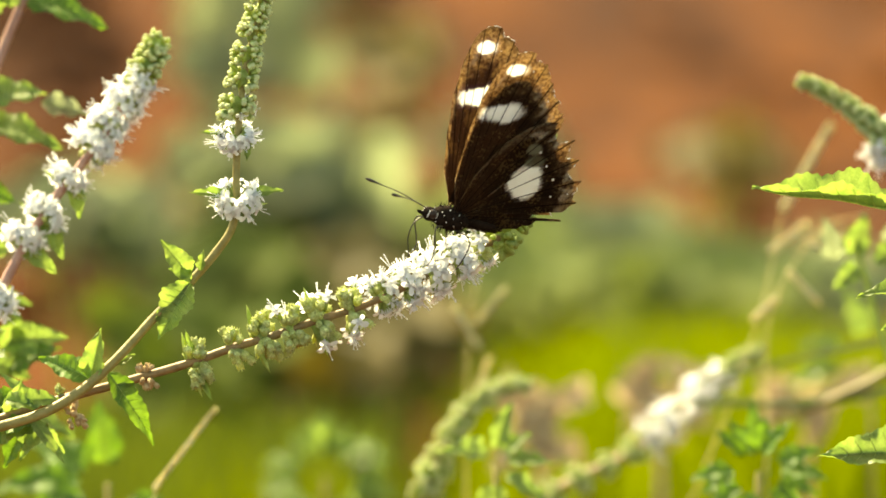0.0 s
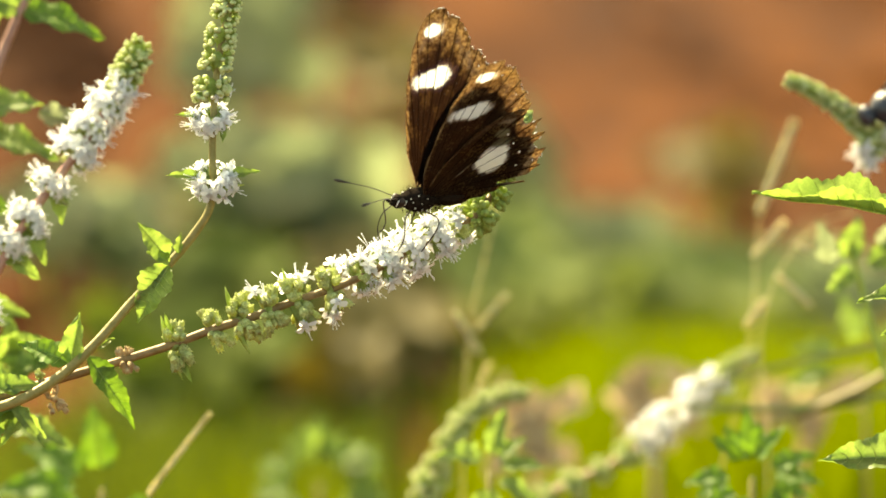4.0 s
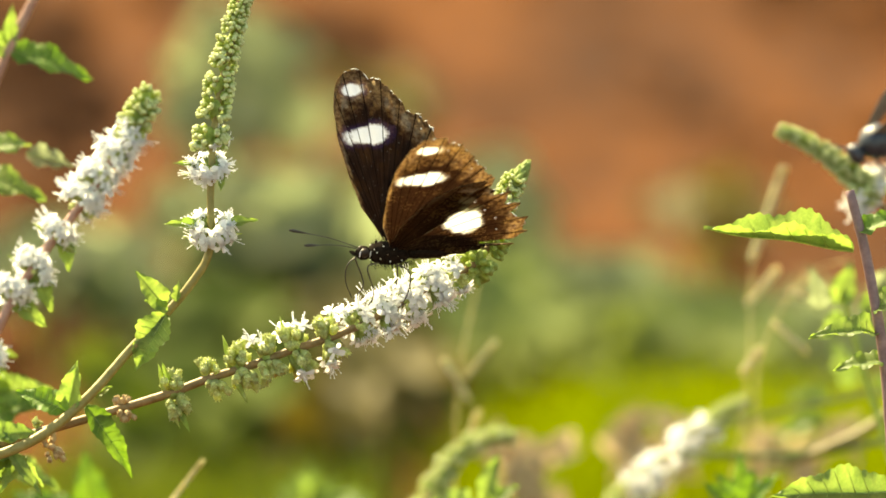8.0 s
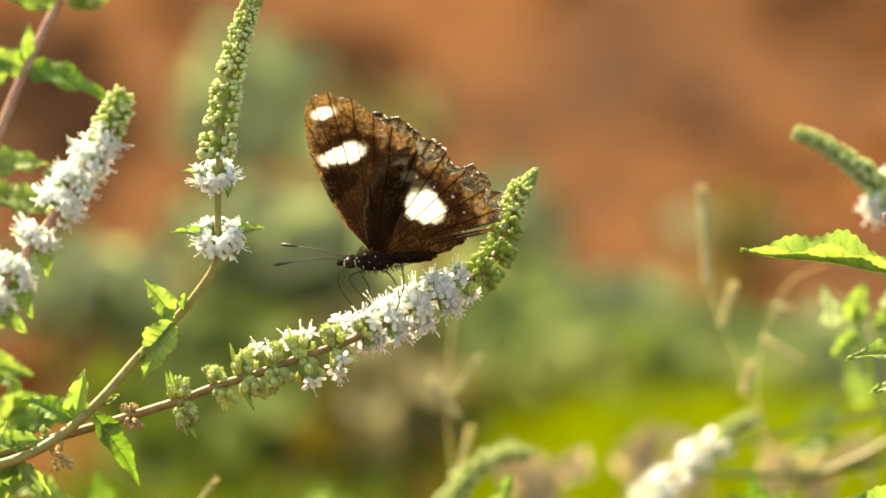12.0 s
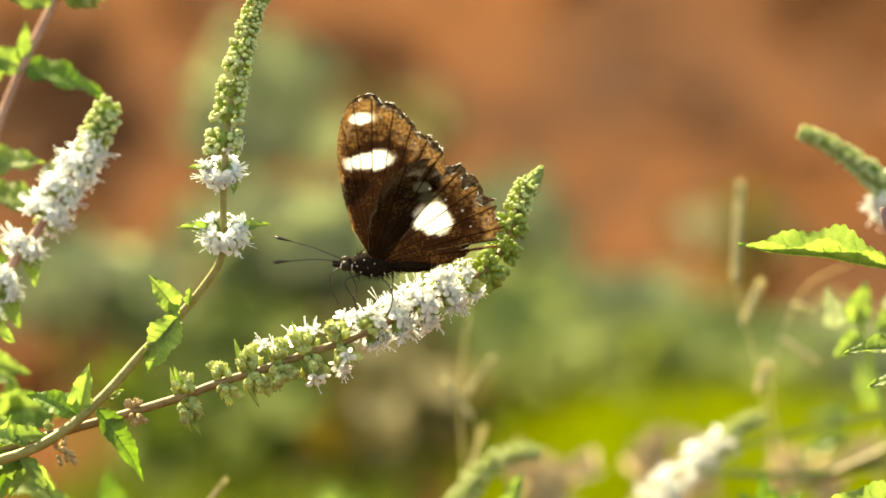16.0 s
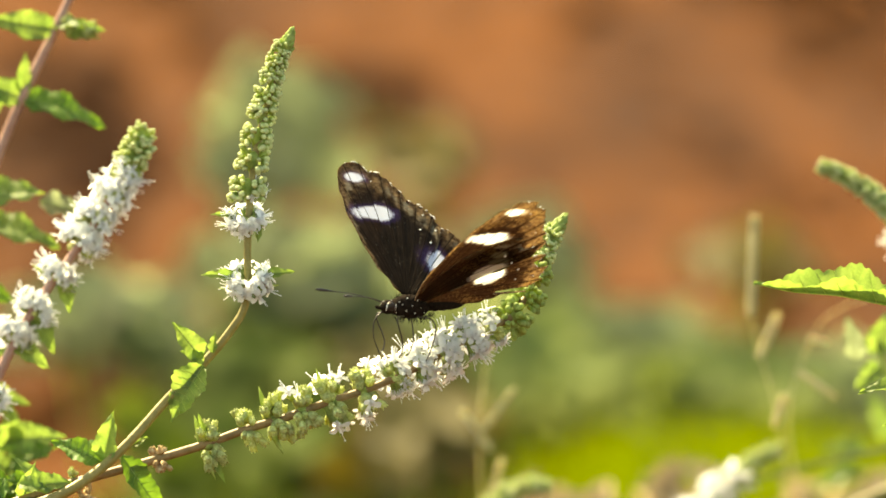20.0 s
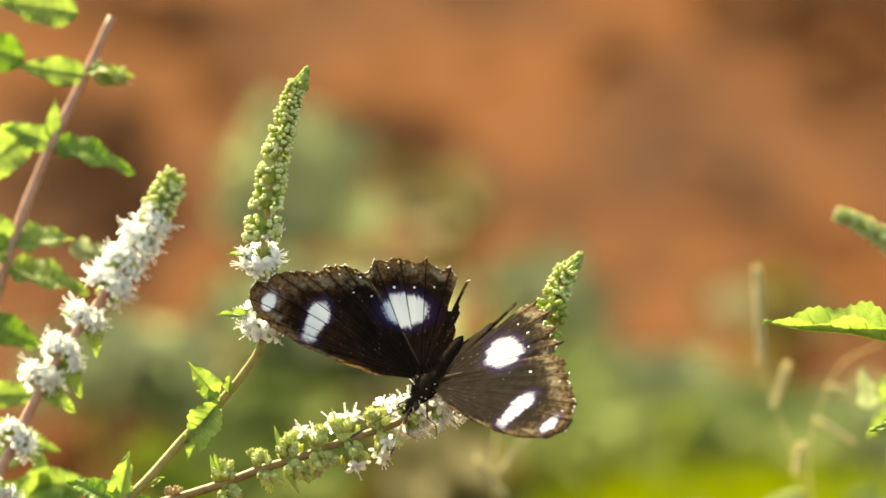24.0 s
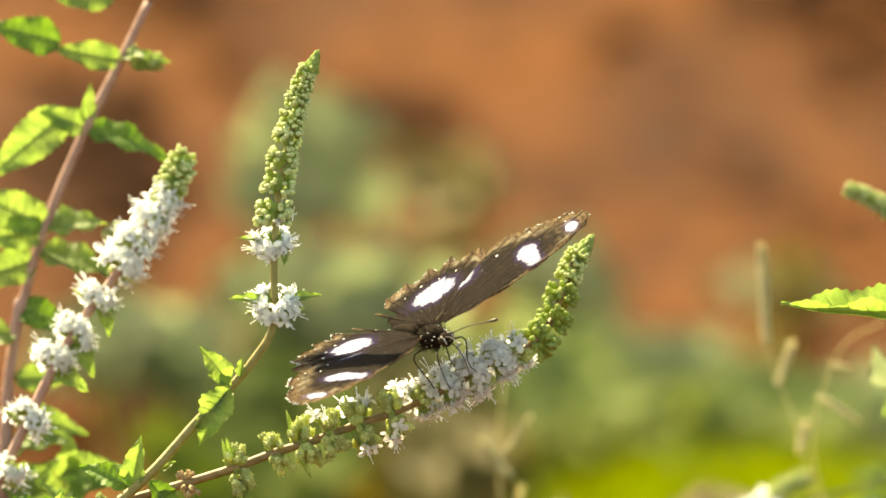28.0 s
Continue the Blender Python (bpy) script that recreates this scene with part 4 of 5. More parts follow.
def low_bush(u, v, w, wide, high, count, size, seed, material, label):
    """A leafy clump low in the growth, each leaf a part."""
    plant = rooted("leafy_shoot", label, "plant", u, v - high, w)
    k = UNIT * (1 + w / REACH)
    rnd = random.Random(seed)
    bm = bmesh.new()
    top = local(plant, ((u, v),), w)[0]
    tube(bm, glide([Vector((0, 0, -0.01)), top * 0.5 + Vector((0.004, 0, 0)), top], 6), 0.0008, 0.0006, 7)
    part("stem", bm, STEM_OLIVE, plant)
    for i in range(count):
        a = rnd.uniform(0, math.tau)
        at = local(plant, ((u + wide * 0.25 * math.cos(a), v + high * 0.3 * math.sin(a)),), w + rnd.uniform(-0.01, 0.01))[0]
        leaf(plant, at, (math.cos(a), rnd.uniform(-0.6, 0.2), math.sin(a) * 0.8), (0, -0.6, 0.8), size * k * rnd.uniform(0.7, 1.2), size * k * 0.5, material, seed + i, 0.35, 0.3)
    return plant


bushes = [
    low_bush(-195, -540, 0.40, 210, 150, 70, 66, 900, LEAF, "leafy green shoot low in the growth"),
    low_bush(570, -530, 0.16, 170, 120, 18, 84, 920, LEAF_DARK, "curly green leafy shoot low in the growth"),
    low_bush(105, -520, 0.16, 90, 110, 9, 80, 940, LEAF, "pale green young shoot low in the growth"),
    low_bush(-580, -550, 0.20, 200, 130, 10, 140, 960, LEAF_DARK, "leafy green shoot low in the growth"),
    low_bush(770, -330, 0.36, 240, 150, 7, 100, 980, LEAF, "leafy green shoot among straw"),
]


def dry_litter(u, v, w, wide, high, count, seed):
    """A tangle of withered tan leaves on a bent stalk."""
    plant = rooted("withered_plant", "withered tan plant with curled dry leaves", "plant", u, v, w)
    k = UNIT * (1 + w / REACH)
    rnd = random.Random(seed)
    bm = bmesh.new()
    top = local(plant, ((u, v),), w)[0]
    tube(bm, glide([Vector((0, 0, -0.01)), top * 0.5, top], 5), 0.0016, 0.001, 7)
    part("stalk", bm, DRY, plant)
    for i in range(count):
        at = local(plant, ((u + rnd.uniform(-0.5, 0.5) * wide, v + rnd.uniform(-0.5, 0.5) * high),), w)[0]
        leaf(plant, at, (rnd.uniform(-1, 1), rnd.uniform(-0.5, 0.3), rnd.uniform(-1, 1)), (0, -0.7, 0.6), 62 * k, 46 * k, DRY, seed + i, 0.4, 0.4)
    return plant


withered = [dry_litter(185, -450, 0.5, 110, 90, 30, 1000), dry_litter(660, -395, 0.55, 150, 70, 20, 1020), dry_litter(400, -400, 0.55, 150, 80, 20, 1040)]
blades = []
for tip, mid, far, thick, material in (((470, -372), (690, -318), (930, -300), 0.0008, SAGE), ((455, -404), (640, -408), (930, -390), 0.0012, SAGE), ((640, -425), (760, -375), (960, -270), 0.0017, STEM_OLIVE)):
    twig = rooted("bent_stalk", "bent dry stalk arching low over the growth", "stalk", far[0] + 160, far[1] - 200, 0.26, "bent dry stalks")
    bm = bmesh.new()
    tube(bm, glide([Vector((0, 0, -0.01)), *local(twig, ((far[0] + 130, far[1] - 90), far, mid, tip), 0.26)], 8), thick, thick * 0.6, 8, 0.05)
    part("stalk", bm, material, twig)
    blades.append(twig)


# ---- the butterfly ----
def mirrored(spots):
    return tuple((q[0], -q[1], q[2], q[3], -q[4], *q[5:]) for q in spots)


UPPER_SPOTS = ((3.6, 35.0, 2.3, 1.5, -12), (1.4, 24.8, 4.6, 2.0, -10), (-12.2, 10.9, 3.5, 5.2, -40))
UNDER_SPOTS = ((3.4, 35.0, 2.7, 1.6, -12), (1.2, 24.8, 5.0, 2.3, -14), (-12.6, 10.4, 3.6, 4.6, -40), (-10.6, 18.4, 1.9, 1.4, 0, (0.40, 0.40, 0.27)), (-12.0, 15.8, 2.2, 1.4, -20, (0.22, 0.215, 0.14)))
FLUSH = (1.0, 14.0, 7, 13, 0, (0.09, 0.042, 0.02))


def wing_pair(side):
    """The upper and the under side of the wings of one side."""
    turned = mirrored if side < 0 else tuple
    tail = ", other side" if side < 0 else ""
    return (wing_surface("upper side, velvet black" + tail, (0.009, 0.0056, 0.0046), (0.026, 0.0155, 0.011), turned(UPPER_SPOTS), (0.27, 0.185, 0.105), (0.05, 0.03, 0.13), 0.62, lunules=0.35),
            wing_surface("under side, brown" + tail, (0.011, 0.0065, 0.004), (0.030, 0.0175, 0.010), turned(UNDER_SPOTS), (0.24, 0.17, 0.10), None, 0.68,
                         turned((FLUSH,))[0], gold=(0.12, 0.072, 0.030), lunules=0.8))


SKINS = {1: wing_pair(1), -1: wing_pair(-1)}
FORE = ((0, 0), (4.5, 8.5), (6.8, 18), (7.9, 26), (7.6, 33), (6.2, 37.5), (3.5, 39.6), (0.2, 39.4), (-3.6, 37.7), (-6.8, 34.3), (-9.6, 31.4), (-12.1, 29.0), (-14.2, 26.0), (-12.8, 19.5), (-8.6, 11), (-3.2, 2.3))
HIND = ((0, 0), (0.8, 4), (0.4, 10), (-2.2, 17.4), (-6.6, 23.0), (-11.9, 25.4), (-16.8, 24.6), (-20.6, 21.9), (-23.6, 18.3), (-25.9, 14.1), (-27.3, 9.6), (-27.4, 5.4), (-25.2, 1.6), (-19.0, -2.2), (-11.0, -3.4), (-4.0, -2.0))


def wing(name, outline, side, parent, seed, rag, height, label):
    """A wing fanned out from its root, with scalloped, torn border, veins and pale scale spots. side: +1 left, -1 right."""
    rnd = random.Random(seed)
    edge = glide([Vector((f, o, 0)) for f, o in outline[1:]], 18)
    n, rings = len(edge), 17
    bm = bmesh.new()
    uv = bm.loops.layers.uv.new("wing")
    root = Vector((0, 0.2, 0))
    hind = outline is HIND
    depth = [rnd.uniform(0.3, 1.0) * rag for _ in range(CELLS + 2)]
    torn, lost = [], []
    for i, p in enumerate(edge):
        s = i / (n - 1)
        at = (s - FIRST_VEIN) / CELL
        k, across = int(max(0, min(CELLS, math.floor(at)))), at % 1.0
        rough = noise.noise(Vector((s * 60, seed, 3.5)))
        bite = 0.0
        if (0.3 if hind else 0.42) < s < 0.94:
            # scalloped between the veins, the veins' ends left standing
            bite = 0.012 + depth[k] * math.sin(math.pi * across) ** (0.6 if hind else 1.2) + 0.02 * rough + 0.5 * rag * max(0.0, noise.noise(Vector((s * 24, seed, 0.5))) - 0.1) * (1.0 if hind else 2.0)
        if hind:
            if k == 7 and 0.45 < across < 0.8:
                bite = 0.34 + 0.06 * rough
            elif k == 8 and across < 0.45:
                bite = 0.27 + 0.05 * rough
            elif k == 8 and across > 0.45 or 0.83 < s < 0.965:
                # the inner margin is gone but for a short lobe by the body
                bite = (0.38 if side > 0 else 0.42) + 0.05 * rough - 0.06 * math.sin(math.pi * across)
        bite = min(0.6, max(0.0, bite))
        torn.append(root + (p - root) * (1 - bite))
        lost.append(bite)
    sheets = []
    for level in (0, 1):
        grid = []
        for r in range(1, rings + 1):
            q = r / rings
            line = []
            for i, p in enumerate(torn):
                c = root.lerp(p, q)
                pleat = math.cos(math.tau * (i / (n - 1) - FIRST_VEIN) / CELL)
                z = 0.07 * pleat * q * q + 0.8 * math.sin(q * 3.1) * 0.5 + 0.5 * max(0.0, q - 0.8) * noise.noise(Vector((i * 0.11, seed, 9.0))) * 5 + height
                line.append((bm.verts.new((c.x / 1000, side * c.y / 1000, (z - 0.09 * level) / 1000)), i / (n - 1), q * (1 - lost[i])))
            grid.append(line)
        sheets.append(grid)
        for a, b in zip(grid, grid[1:]):
            for i in range(n - 1):
                corner = (a[i], b[i], b[i + 1], a[i + 1])
                if (side > 0) == (level == 0):
                    corner = corner[::-1]
                face = bm.faces.new([c[0] for c in corner])
                face.material_index = level
                for loop, c in zip(face.loops, corner):
                    loop[uv].uv = (c[1], c[2])
    top, under = sheets[0][-1], sheets[1][-1]
    for i in range(n - 1):
        face = bm.faces.new((top[i][0], top[i + 1][0], under[i + 1][0], under[i][0]))
        face.material_index = 1
        for loop in face.loops:
            loop[uv].uv = (top[i][1], 1.0)
    skin = [[c[0].co.copy() for c in line] for line in sheets[0]]
    ob = part(name, bm, SKINS[side], parent, label)
    for k in range(CELLS + 1):
        vein = bmesh.new()
        i = int((FIRST_VEIN + CELL * k) * (n - 1))
        line = []
        for r in range(1, rings + 1):
            c = skin[r - 1][i]
            line.append(Vector((c.x, c.y, c.z - 0.00005)))
        tube(vein, line, 0.00008, 0.00006, 5)
        part("vein", vein, VEIN, ob)
    dots = bmesh.new()
    for k in range(3, CELLS - 1):
        i = int((FIRST_VEIN + CELL * (k + 0.5)) * (n - 1))
        for q in (0.74, 0.90):
            if q < 1 - lost[i] and rnd.random() < (0.45 if outline is FORE else 0.8):
                c = root.lerp(edge[i], q + rnd.uniform(-0.02, 0.02))
                near = min(rings - 1, int(q / (1 - lost[i]) * rings))
                at = Vector((c.x / 1000, side * c.y / 1000, skin[near][i].z))
                size = rnd.uniform(0.00018, 0.00034) * (1.2 if q < 0.8 else 0.8)
                drop(dots, at - Vector((0, 0, 0.00024)), Vector((0, 0, 1)), 0.00036, size, ((0, 0.7), (0.3, 1), (0.7, 1), (1, 0.7)), 6)
    # pale fringe left here and there on the torn border
    for i in range(int(n * 0.32), int(n * 0.8)):
        if rnd.random() < (0.10 if outline is FORE else 0.16):
            a, b = skin[-1][i], skin[-1][i + 1]
            drop(dots, a, b - a + Vector((0, 0, rnd.uniform(-0.3, 0.3) * (b - a).length)), rnd.uniform(0.0004, 0.0011), rnd.uniform(0.00008, 0.00017), ((0, 0.6), (0.4, 1), (1, 0.3)), 5)
    tagged(part("pale_scaling", dots, WHITE_SCALES, ob), kind="stuff")
    return ob


def build_butterfly():
    mm = 0.001
    thing = tagged(new("butterfly"), "dark brown butterfly with white wing patches and worn edges", "butterfly")
    bm = bmesh.new()
    drop(bm, Vector((-4.2, 0, 0)) * mm, Vector((1, 0, 0.03)), 8.6 * mm, 2.5 * mm, ((0, 0.45), (0.15, 0.8), (0.4, 1.0), (0.7, 0.95), (0.9, 0.7), (1, 0.35)), 14)
    part("thorax", bm, CHITIN, thing)
    bm = bmesh.new()
    drop(bm, Vector((-3.2, 0, 0.5)) * mm, Vector((-1, 0, 0.03)), 10.8 * mm, 1.45 * mm, ((0, 0.7), (0.12, 1), (0.2, 0.93), (0.3, 1.02), (0.38, 0.94), (0.48, 1.0), (0.56, 0.9), (0.66, 0.93), (0.74, 0.8), (0.85, 0.68), (0.94, 0.4), (1, 0.12)), 12)
    part("abdomen", bm, CHITIN, thing)
    bm = bmesh.new()
    drop(bm, Vector((3.9, 0, 0.1)) * mm, Vector((1, 0, 0)), 3.2 * mm, 1.5 * mm, ((0, 0.5), (0.25, 0.95), (0.6, 1), (0.85, 0.7), (1, 0.25)), 12)
    head = part("head", bm, CHITIN, thing)
    for s in (-1, 1):
        bm = bmesh.new()
        bmesh.ops.create_uvsphere(bm, u_segments=14, v_segments=9, radius=1.0 * mm, matrix=Matrix.Translation(Vector((5.5, s * 0.85, 0.35)) * mm))
        part("eye", bm, EYE_BROWN, head)
        bm = bmesh.new()
        line = glide([Vector((6.4, s * 0.5, 1.0)) * mm, Vector((12, s * 2.2, 2.4)) * mm, Vector((18, s * 4.2, 3.0)) * mm], 6)
        tube(bm, line, 0.12 * mm, 0.1 * mm, 5)
        drop(bm, Vector((16.6, s * 3.75, 2.9)) * mm, Vector((6, s * 2, 0.5)), 3.8 * mm, 0.36 * mm, ((0, 0.3), (0.4, 0.7), (0.75, 1.0), (1, 0.5)), 7)
        part("antenna", bm, LEG, thing)
        bm = bmesh.new()
        drop(bm, Vector((6.6, s * 0.4, -0.3)) * mm, Vector((1, s * 0.1, 0.3)), 1.8 * mm, 0.4 * mm, sides=6)
        part("palp", bm, CHITIN, head)
    bm = bmesh.new()
    tube(bm, glide([Vector((6.6, 0, -0.6)) * mm, Vector((8.4, 0, -2.3)) * mm, Vector((8.6, 0, -5.5)) * mm, Vector((6.8, 0.2, -9.5)) * mm], 6), 0.16 * mm, 0.1 * mm, 5)
    part("proboscis", bm, LEG, head)
    for s in (-1, 1):
        for x, knee, foot in ((2.2, (5.4, 5.0, -1.6), (3.4, 4.6, -8.8)), (-0.6, (-3.2, 5.6, -2.2), (-3.4, 4.6, -9.4))):
            bm = bmesh.new()
            tube(bm, glide([Vector((x, s * 1.2, -1.6)) * mm, Vector((knee[0], s * knee[1] * 0.7, knee[2])) * mm, Vector((foot[0], s * foot[1] * 0.7, foot[2])) * mm, Vector((foot[0] + 0.8, s * foot[1] * 0.75, foot[2] - 1.2)) * mm], 5), 0.19 * mm, 0.11 * mm, 6)
            part("leg", bm, LEG, thing)
    bm = bmesh.new()
    rnd = random.Random(77)
    for s in (-1, 1):
        for x, y, z in ((3.2, 2.0, 0.8), (2.4, 2.35, -0.4), (1.0, 2.4, 0.6), (0.2, 2.35, -0.9), (-1.2, 2.3, 0.2), (-2.4, 1.9, -0.8), (3.6, 1.4, 1.3), (1.8, 1.5, 2.0), (4.2, 1.2, -0.9), (-0.4, 2.1, 1.5)):
            drop(bm, Vector((x, s * y * 0.93, z)) * mm, Vector((0, s, 0.3 * z)), 0.24 * mm, 0.15 * mm * rnd.uniform(0.7, 1.2), ((0, 0.7), (0.5, 1), (1, 0.5)), 6)
        for x, z, tall in ((6.55, -0.5, 1.5), (4.35, -0.5, 1.3)):
            drop(bm, Vector((x, s * 1.0, z)) * mm, Vector((-0.15, 0, 1)), tall * mm, 0.2 * mm, ((0, 0.5), (0.5, 1), (1, 0.4)), 5)
    tagged(part("pale_scaling", bm, WHITE_SCALES, thing, "white scale spots on the thorax"), kind="stuff")
    hair = bmesh.new()
    for k in range(420):
        a, x = rnd.uniform(0, math.tau), rnd.uniform(-5.5, 3.6)
        r = 2.3 * math.sqrt(max(0.1, 1 - (x / 6.5) ** 2))
        out = Vector((rnd.uniform(-0.9, 0.1), math.cos(a), math.sin(a))).normalized()
        at = Vector((x, r * math.cos(a), r * math.sin(a))) * mm
        tube(hair, [at, at + out * rnd.uniform(0.7, 1.8) * mm], 0.06 * mm, 0.02 * mm, 3)
    tagged(part("hair", hair, CHITIN, thing, "dark brown body hair"), kind="stuff")
    wings = {}
    for s in (1, -1):
        wings[s, "fore"] = wing("forewing", FORE, s, thing, 3 if s > 0 else 9, 0.035, 0.10, "dark forewing with two white bars")
        wings[s, "hind"] = wing("hindwing", HIND, s, thing, 5 if s > 0 else 14, 0.12 if s > 0 else 0.09, -0.16, "dark hindwing with a white patch and torn edge")
    return thing, wings


butterfly, wings = build_butterfly()


# ---- visiting insects ----
def build_bee():
    mm = 0.001
    thing = tagged(new("carpenter_bee"), "blue-black carpenter bee on the nodding spike", "bee")
    bm = bmesh.new()
    drop(bm, Vector((-4, 0, 0)) * mm, Vector((1, 0, 0)), 8 * mm, 4 * mm, ((0, 0.5), (0.3, 1), (0.7, 0.95), (1, 0.4)), 12)
    part("thorax", bm, BEE_BLACK, thing)
    bm = bmesh.new()
    drop(bm, Vector((-3.5, 0, -0.3)) * mm, Vector((-1, 0, -0.3)), 11 * mm, 4 * mm, ((0, 0.6), (0.2, 1), (0.6, 0.95), (0.85, 0.6), (1, 0.2)), 12)
    part("abdomen", bm, BEE_BLACK, thing)
    bm = bmesh.new()
    drop(bm, Vector((3.5, 0, -0.3)) * mm, Vector((1, 0, -0.2)), 3.6 * mm, 2.7 * mm, sides=12)
    part("head", bm, BEE_BLACK, thing)
    for s in (-1, 1):
        bm = bmesh.new()
        tube(bm, glide([Vector((6.5, s, 0.5)) * mm, Vector((8.5, s * 1.6, 2.5)) * mm, Vector((11, s * 2.4, 3.4)) * mm], 4), 0.2 * mm, 0.15 * mm, 5)
        part("antenna", bm, BEE_BLACK, thing)
        bm = bmesh.new()
        drop(bm, Vector((1, s * 2, 2.5)) * mm, Vector((-1, s * 0.7, 0.25)), 15 * mm, 2.6 * mm, ((0, 0.15), (0.3, 0.7), (0.7, 1), (0.95, 0.7), (1, 0.2)), 10, 0.05)
        part("wing", bm, GAUZE, thing)
        for x in (2, 0, -2):
            bm = bmesh.new()
            tube(bm, glide([Vector((x, s * 2, -2)) * mm, Vector((x + 0.6, s * 5, -3)) * mm, Vector((x - 0.6, s * 5, -7)) * mm], 4), 0.4 * mm, 0.2 * mm, 5)
            part("leg", bm, BEE_BLACK, thing)
    return thing


def build_wasp():
    mm = 0.001
    thing = tagged(new("wasp"), "amber paper wasp with dark bands in flight", "wasp")
    bm = bmesh.new()
    drop(bm, Vector((-2.5, 0, 0)) * mm, Vector((1, 0, 0)), 5 * mm, 1.8 * mm, ((0, 0.5), (0.3, 1), (0.7, 0.95), (1, 0.4)), 10)
    part("thorax", bm, AMBER, thing)
    bm = bmesh.new()
    drop(bm, Vector((-2.8, 0, 0)) * mm, Vector((-1, 0, -0.15)), 9.5 * mm, 2.0 * mm, ((0, 0.15), (0.18, 0.25), (0.45, 1), (0.7, 0.85), (1, 0.1)), 10)
    part("abdomen", bm, AMBER, thing)
    bm = bmesh.new()
    drop(bm, Vector((2.5, 0, 0)) * mm, Vector((1, 0, -0.2)), 2 * mm, 1.5 * mm, sides=10)
    part("head", bm, AMBER, thing)
    for s in (-1, 1):
        bm = bmesh.new()
        tube(bm, glide([Vector((4, s * 0.6, 0.3)) * mm, Vector((6.2, s * 1.6, 1.2)) * mm, Vector((9, s * 2.2, 0.8)) * mm], 4), 0.2 * mm, 0.16 * mm, 5)
        part("antenna", bm, AMBER, thing)
        bm = bmesh.new()
        drop(bm, Vector((0.5, s * 1, 1.2)) * mm, Vector((-0.5, s * 1, 0.8)), 11 * mm, 1.5 * mm, ((0, 0.15), (0.3, 0.7), (0.7, 1), (0.95, 0.7), (1, 0.2)), 8, 0.05)
        part("wing", bm, GAUZE, thing)
        for x in (1.2, 0, -1.4):
            bm = bmesh.new()
            tube(bm, glide([Vector((x, s * 0.8, -1.2)) * mm, Vector((x - 0.4, s * 2.6, -2)) * mm, Vector((x - 2.5, s * 2.8, -6)) * mm], 4), 0.25 * mm, 0.12 * mm, 5)
            part("leg", bm, AMBER, thing)
    return thing


bee, wasp = build_bee(), build_wasp()


# ---- what moves ----
def sway(thing, pu, pv, w, rows):
    """A plant moved in the wind: rows of seconds, steps to the right, steps up and degrees of lean about a place of the plan."""
    base, k = thing.location.copy(), UNIT * (1 + w / REACH)
    hub = plan(pu, pv, w)
    keys = []
    for t, u, v, lean in rows:
        turn = Matrix.Rotation(radians(lean), 4, -AHEAD)
        keys.append((t, Matrix.Translation(hub + ACROSS * (u * k) + RISE * (v * k)) @ turn @ Matrix.Translation(base - hub)))
    walk(thing, keys)


